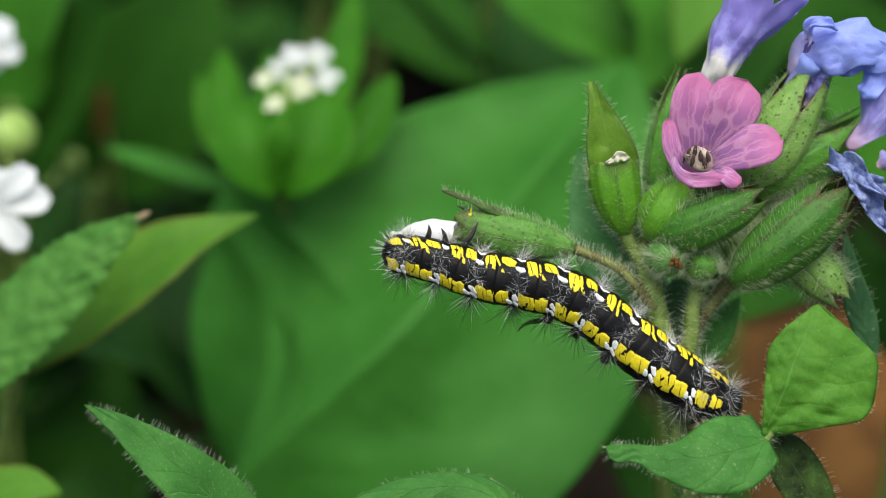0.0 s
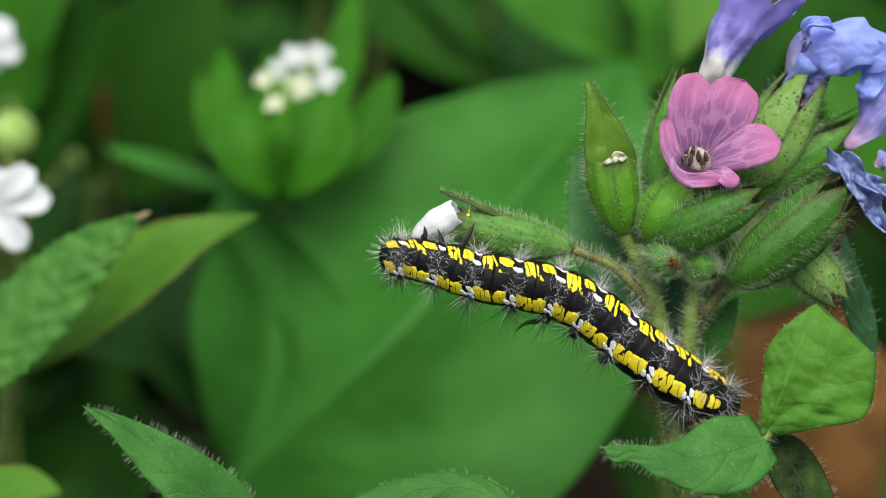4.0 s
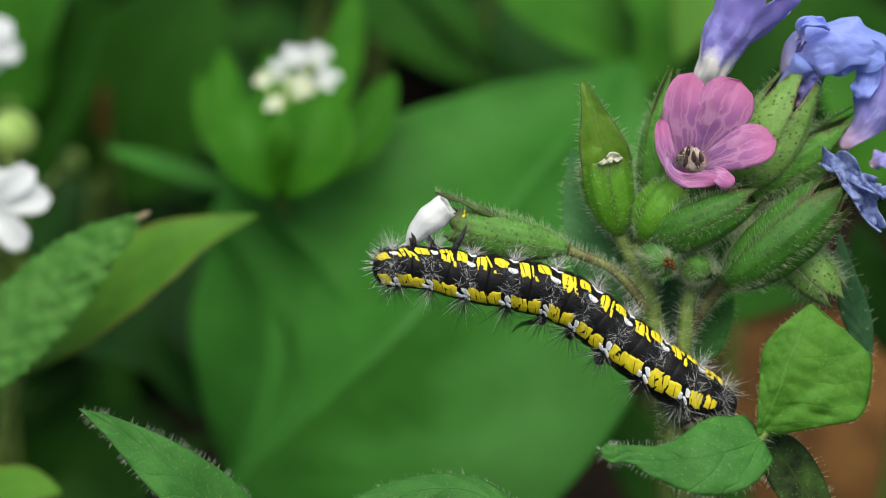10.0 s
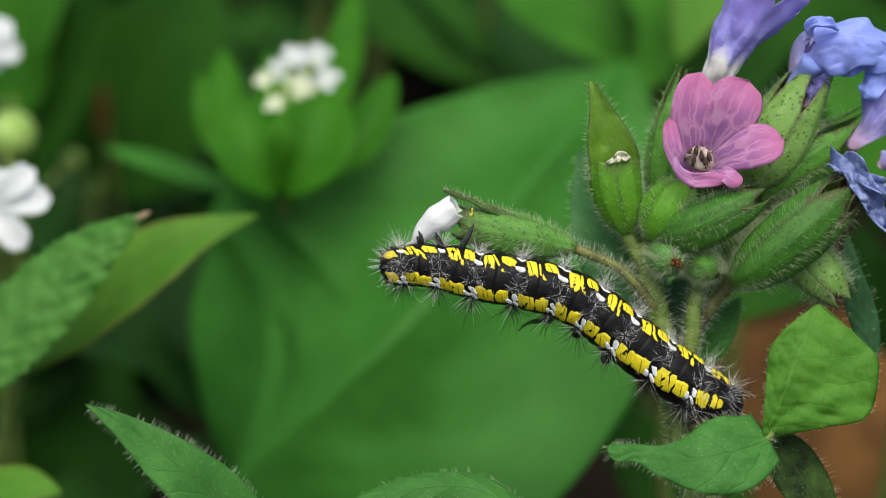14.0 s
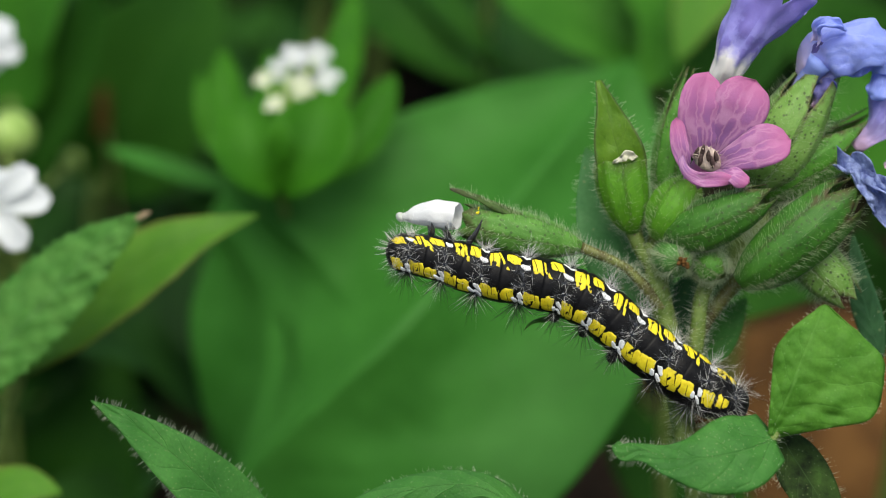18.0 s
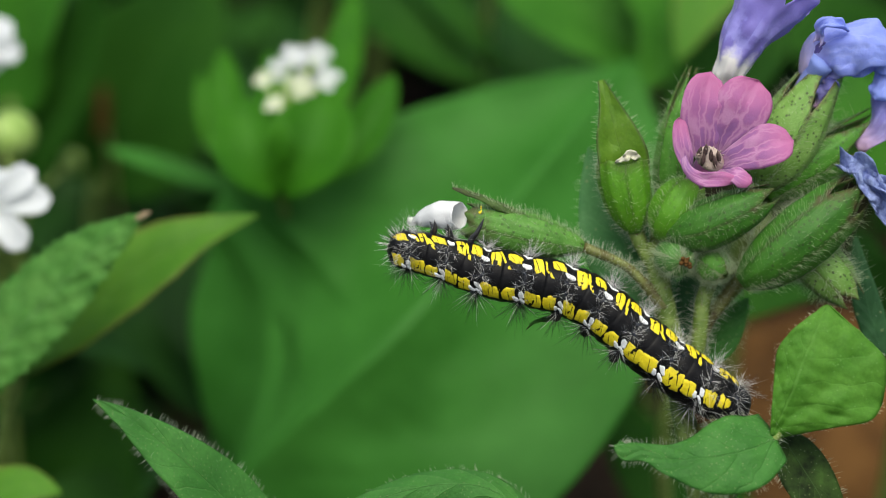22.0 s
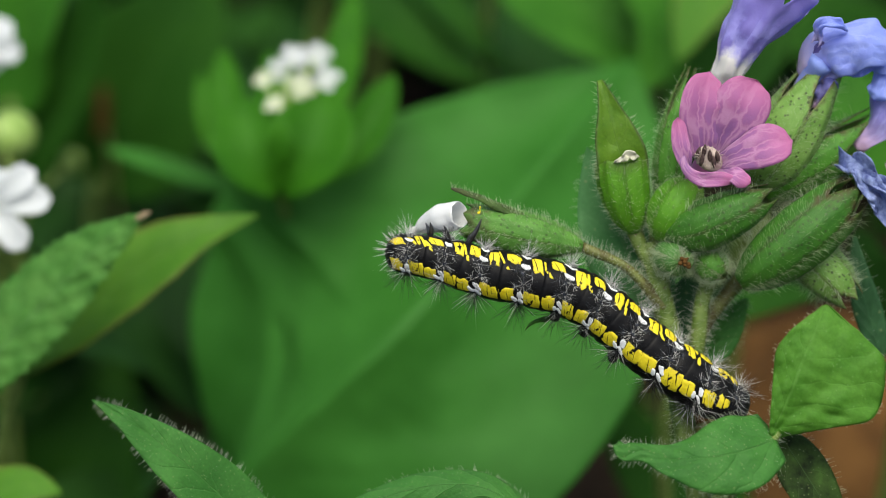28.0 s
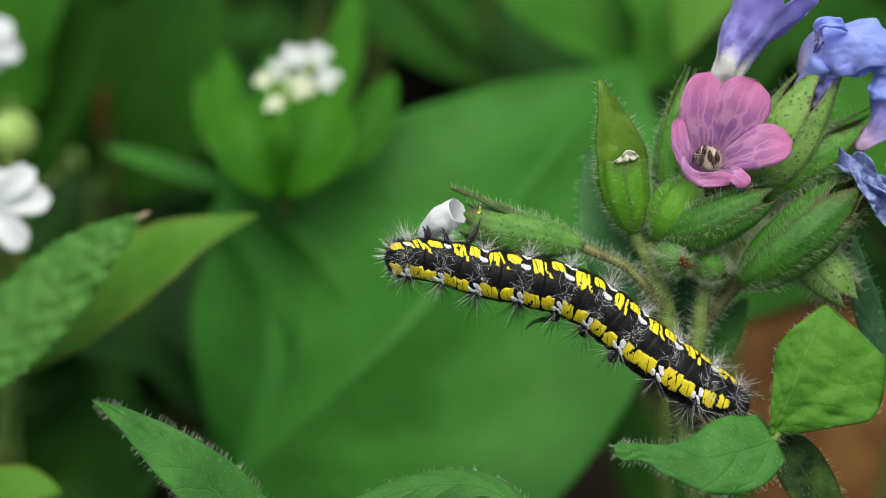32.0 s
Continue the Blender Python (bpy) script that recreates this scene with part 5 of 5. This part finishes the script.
SWAY = [
    (0, -0.011), (0.5, -0.066), (1, 0.045), (1.5, 0.045), (2, 0.110), (2.5, 0.191), (3, 0.089), (3.5, 0.089),
    (5.5, 0.079), (6, 0.272), (6.5, 0.112), (7, -0.107), (7.5, 0.047), (8, 0.006), (8.5, -0.039), (9, -0.000),
    (9.5, 0.280), (10, 0.306), (10.5, 0.173), (11, 0.122), (11.5, 0.121), (12, -0.115), (12.5, -0.245), (13, -0.110),
    (13.5, -0.010), (14, -0.057), (14.5, -0.101), (16.5, -0.289), (17, -0.334), (17.5, -0.369), (18, -0.369),
    (18.5, -0.374), (19, -0.388), (19.5, -0.410), (20, -0.412), (20.5, -0.418), (21, -0.431), (21.5, -0.457),
    (22, -0.487), (22.5, -0.493), (23, -0.471), (23.5, -0.487), (24, -0.523), (24.5, -0.538), (25, -0.519),
    (25.5, -0.509), (27.5, -0.437), (28, -0.432), (28.5, -0.437), (29, -0.447), (29.5, -0.460), (30, -0.444),
    (30.5, -0.436), (31, -0.451), (31.5, -0.451), (32, -0.432),
]
NOD = [
    (0, -0.2), (0.5, 0.2), (1, -0.6), (1.5, -0.6), (2, -2.1), (2.5, -2.7), (3, -1.9), (3.5, 0.0), (5.5, 6.2), (6, 5.8),
    (6.5, 6.0), (7, 7.6), (7.5, 10.5), (8, 10.8), (8.5, 13.1), (9, 12.9), (9.5, 12.8), (10, 12.6), (10.5, 13.6),
    (11, 15.0), (11.5, 15.0), (12, 13.7), (12.5, 13.7), (13, 12.7), (13.5, 11.9), (14, 13.3), (14.5, 12.6), (16.5, 4.3),
    (17, 2.6), (17.5, 2.9), (18, 1.9), (18.5, 0.9), (19, -2.0), (19.5, -3.9), (20, -0.8), (20.5, 1.3), (21, 1.4),
    (21.5, 0.5), (22, -0.3), (22.5, 2.8), (23, 5.7), (23.5, 0.7), (24, 0.0), (24.5, 1.1), (25, 2.0), (25.5, 3.9),
    (27.5, 5.4), (28, 3.4), (28.5, 4.4), (29, 5.5), (29.5, 8.7), (30, 9.5), (30.5, 8.5), (31, 6.5), (31.5, 7.5),
    (32, 8.4),
]
STRETCH = [
    (0, 0.00), (0.5, 0.01), (1, 0.02), (1.5, 0.02), (2, -0.09), (2.5, -0.01), (3, -0.00), (3.5, -0.03), (5.5, -0.15),
    (6, -0.11), (6.5, -0.08), (7, -0.08), (7.5, -0.12), (8, -0.12), (8.5, -0.12), (9, -0.13), (9.5, -0.19), (10, -0.16),
    (10.5, -0.14), (11, -0.15), (11.5, -0.15), (12, -0.15), (12.5, -0.18), (13, -0.17), (13.5, -0.15), (14, -0.16),
    (14.5, -0.16), (16.5, -0.21), (17, -0.25), (17.5, -0.26), (18, -0.32), (18.5, -0.39), (19, -0.39), (19.5, -0.40),
    (20, -0.41), (20.5, -0.42), (21, -0.36), (21.5, -0.41), (22, -0.47), (22.5, -0.45), (23, -0.47), (23.5, -0.47),
    (24, -0.49), (24.5, -0.48), (25, -0.44), (25.5, -0.49), (27.5, -0.52), (28, -0.51), (28.5, -0.49), (29, -0.48),
    (29.5, -0.48), (30, -0.50), (30.5, -0.49), (31, -0.49), (31.5, -0.49), (32, -0.48),
]
BELL = [
    (0, -0.100, -3.350, -41), (0.3, 0.000, -2.850, -39), (0.5, 0.406, -1.929, -20), (1, 0.587, -1.304, -14),
    (2, 0.301, -1.399, -13), (3, 0.541, -1.280, -13), (3.5, 0.341, -1.087, -10), (5.5, -0.319, -0.016, 1),
    (6, -0.609, -0.054, 2), (7, -0.131, 0.126, 2), (8, -0.250, 0.066, 2), (9, -0.250, 0.006, 2),
    (10, -0.840, -0.091, 3), (11, -0.405, 0.073, 5), (11.5, -0.473, 0.292, 16), (12, -0.784, 0.472, 28),
    (12.5, -0.293, 0.172, 16), (13, -0.118, -1.126, -3), (14, 0.081, -0.242, -1), (14.5, 0.476, 0.029, 3),
    (16.5, 0.113, -1.623, -30), (17, 0.250, -1.589, -34), (18, 0.223, -1.307, -41), (19, 0.169, -1.260, -42),
    (20, 0.972, -1.281, -40), (21, 0.984, -1.321, -39), (22, 0.779, -1.199, -36), (23, 0.899, -1.199, -36),
    (24, 1.040, -1.156, -34), (25, 0.880, -1.052, -32), (25.5, 0.770, -1.030, -28), (27.5, 0.669, -1.103, -26),
    (28, 0.788, -1.103, -26), (29, 0.625, -1.057, -24), (30, 0.660, -0.997, -19), (31, 0.729, -0.429, -3),
    (32, 0.576, -0.682, -11),
]


def ease(t, start, end):
    """0 before start, 1 after end, a smooth rise between."""
    f = min(max((t - start) / (end - start), 0), 1)
    return f * f * (3 - 2 * f)


def motions():
    """Sway of the plant with all that sits on it; the feeding caterpillar nods and the corolla turns."""
    lean = {t: a for t, a in SWAY}
    times = sorted(lean)
    for ob in (plant, cat):
        rest = PLACES[ob.name]
        walk(ob, [(t, swayed(radians(lean[t])) @ rest) for t in times])
    joints = {k: body_frame(k + 0.5)[0] for k in (2, 1, 0)}
    joints["head"] = body_frame(-0.35)[0]
    origin = PLACES[cat.name]

    def turned(p, angle):
        q = Matrix.Translation(at(p))
        return q @ Matrix.Rotation(angle, 4, AX_W) @ q.inverted()
    rows = {k: [] for k in (5, 4, 3, 2, 1, 0, "head")}
    reach = dict(STRETCH)
    for t, nod in NOD:
        m = Matrix()
        for k, share, pull in ((5, 0, 0.08), (4, 0, 0.22), (3, 0, 0.40), (2, 0.25, 0.22), (1, 0.33, 0.08), (0, 0.42, 0), ("head", 0.3, 0)):
            way = body_frame(k)[1] if k != "head" else Vector()
            slide = way * reach[t] * pull
            m = m @ Matrix.Translation((AX_U * slide.x + AX_V * slide.y + AX_W * slide.z) * 0.001)
            if share:
                m = m @ turned(joints[k], radians(nod) * share)
            c = SEGS[k][1] if k != "head" else HEAD
            rows[k].append((t, origin.inverted() @ m @ Matrix.Translation(at(c))))
    for k, r in rows.items():
        walk(head if k == "head" else SEGS[k][0], r)
    rest = PLACES[bell.name]
    rows = []
    for t, du, dv, turn in BELL:
        drawn_in = -10 * ease(t, 14.5, 17) - 17 * ease(t, 20, 22)
        du -= 0.4 * ease(t, 20, 22)
        m = Matrix.Translation((AX_U * du + AX_V * dv) * 0.001) @ rest @ Matrix.Rotation(radians(drawn_in), 4, AX_V) @ Matrix.Rotation(radians(turn), 4, AX_W)
        rows.append((t, m))
    walk(bell, rows)


motions()
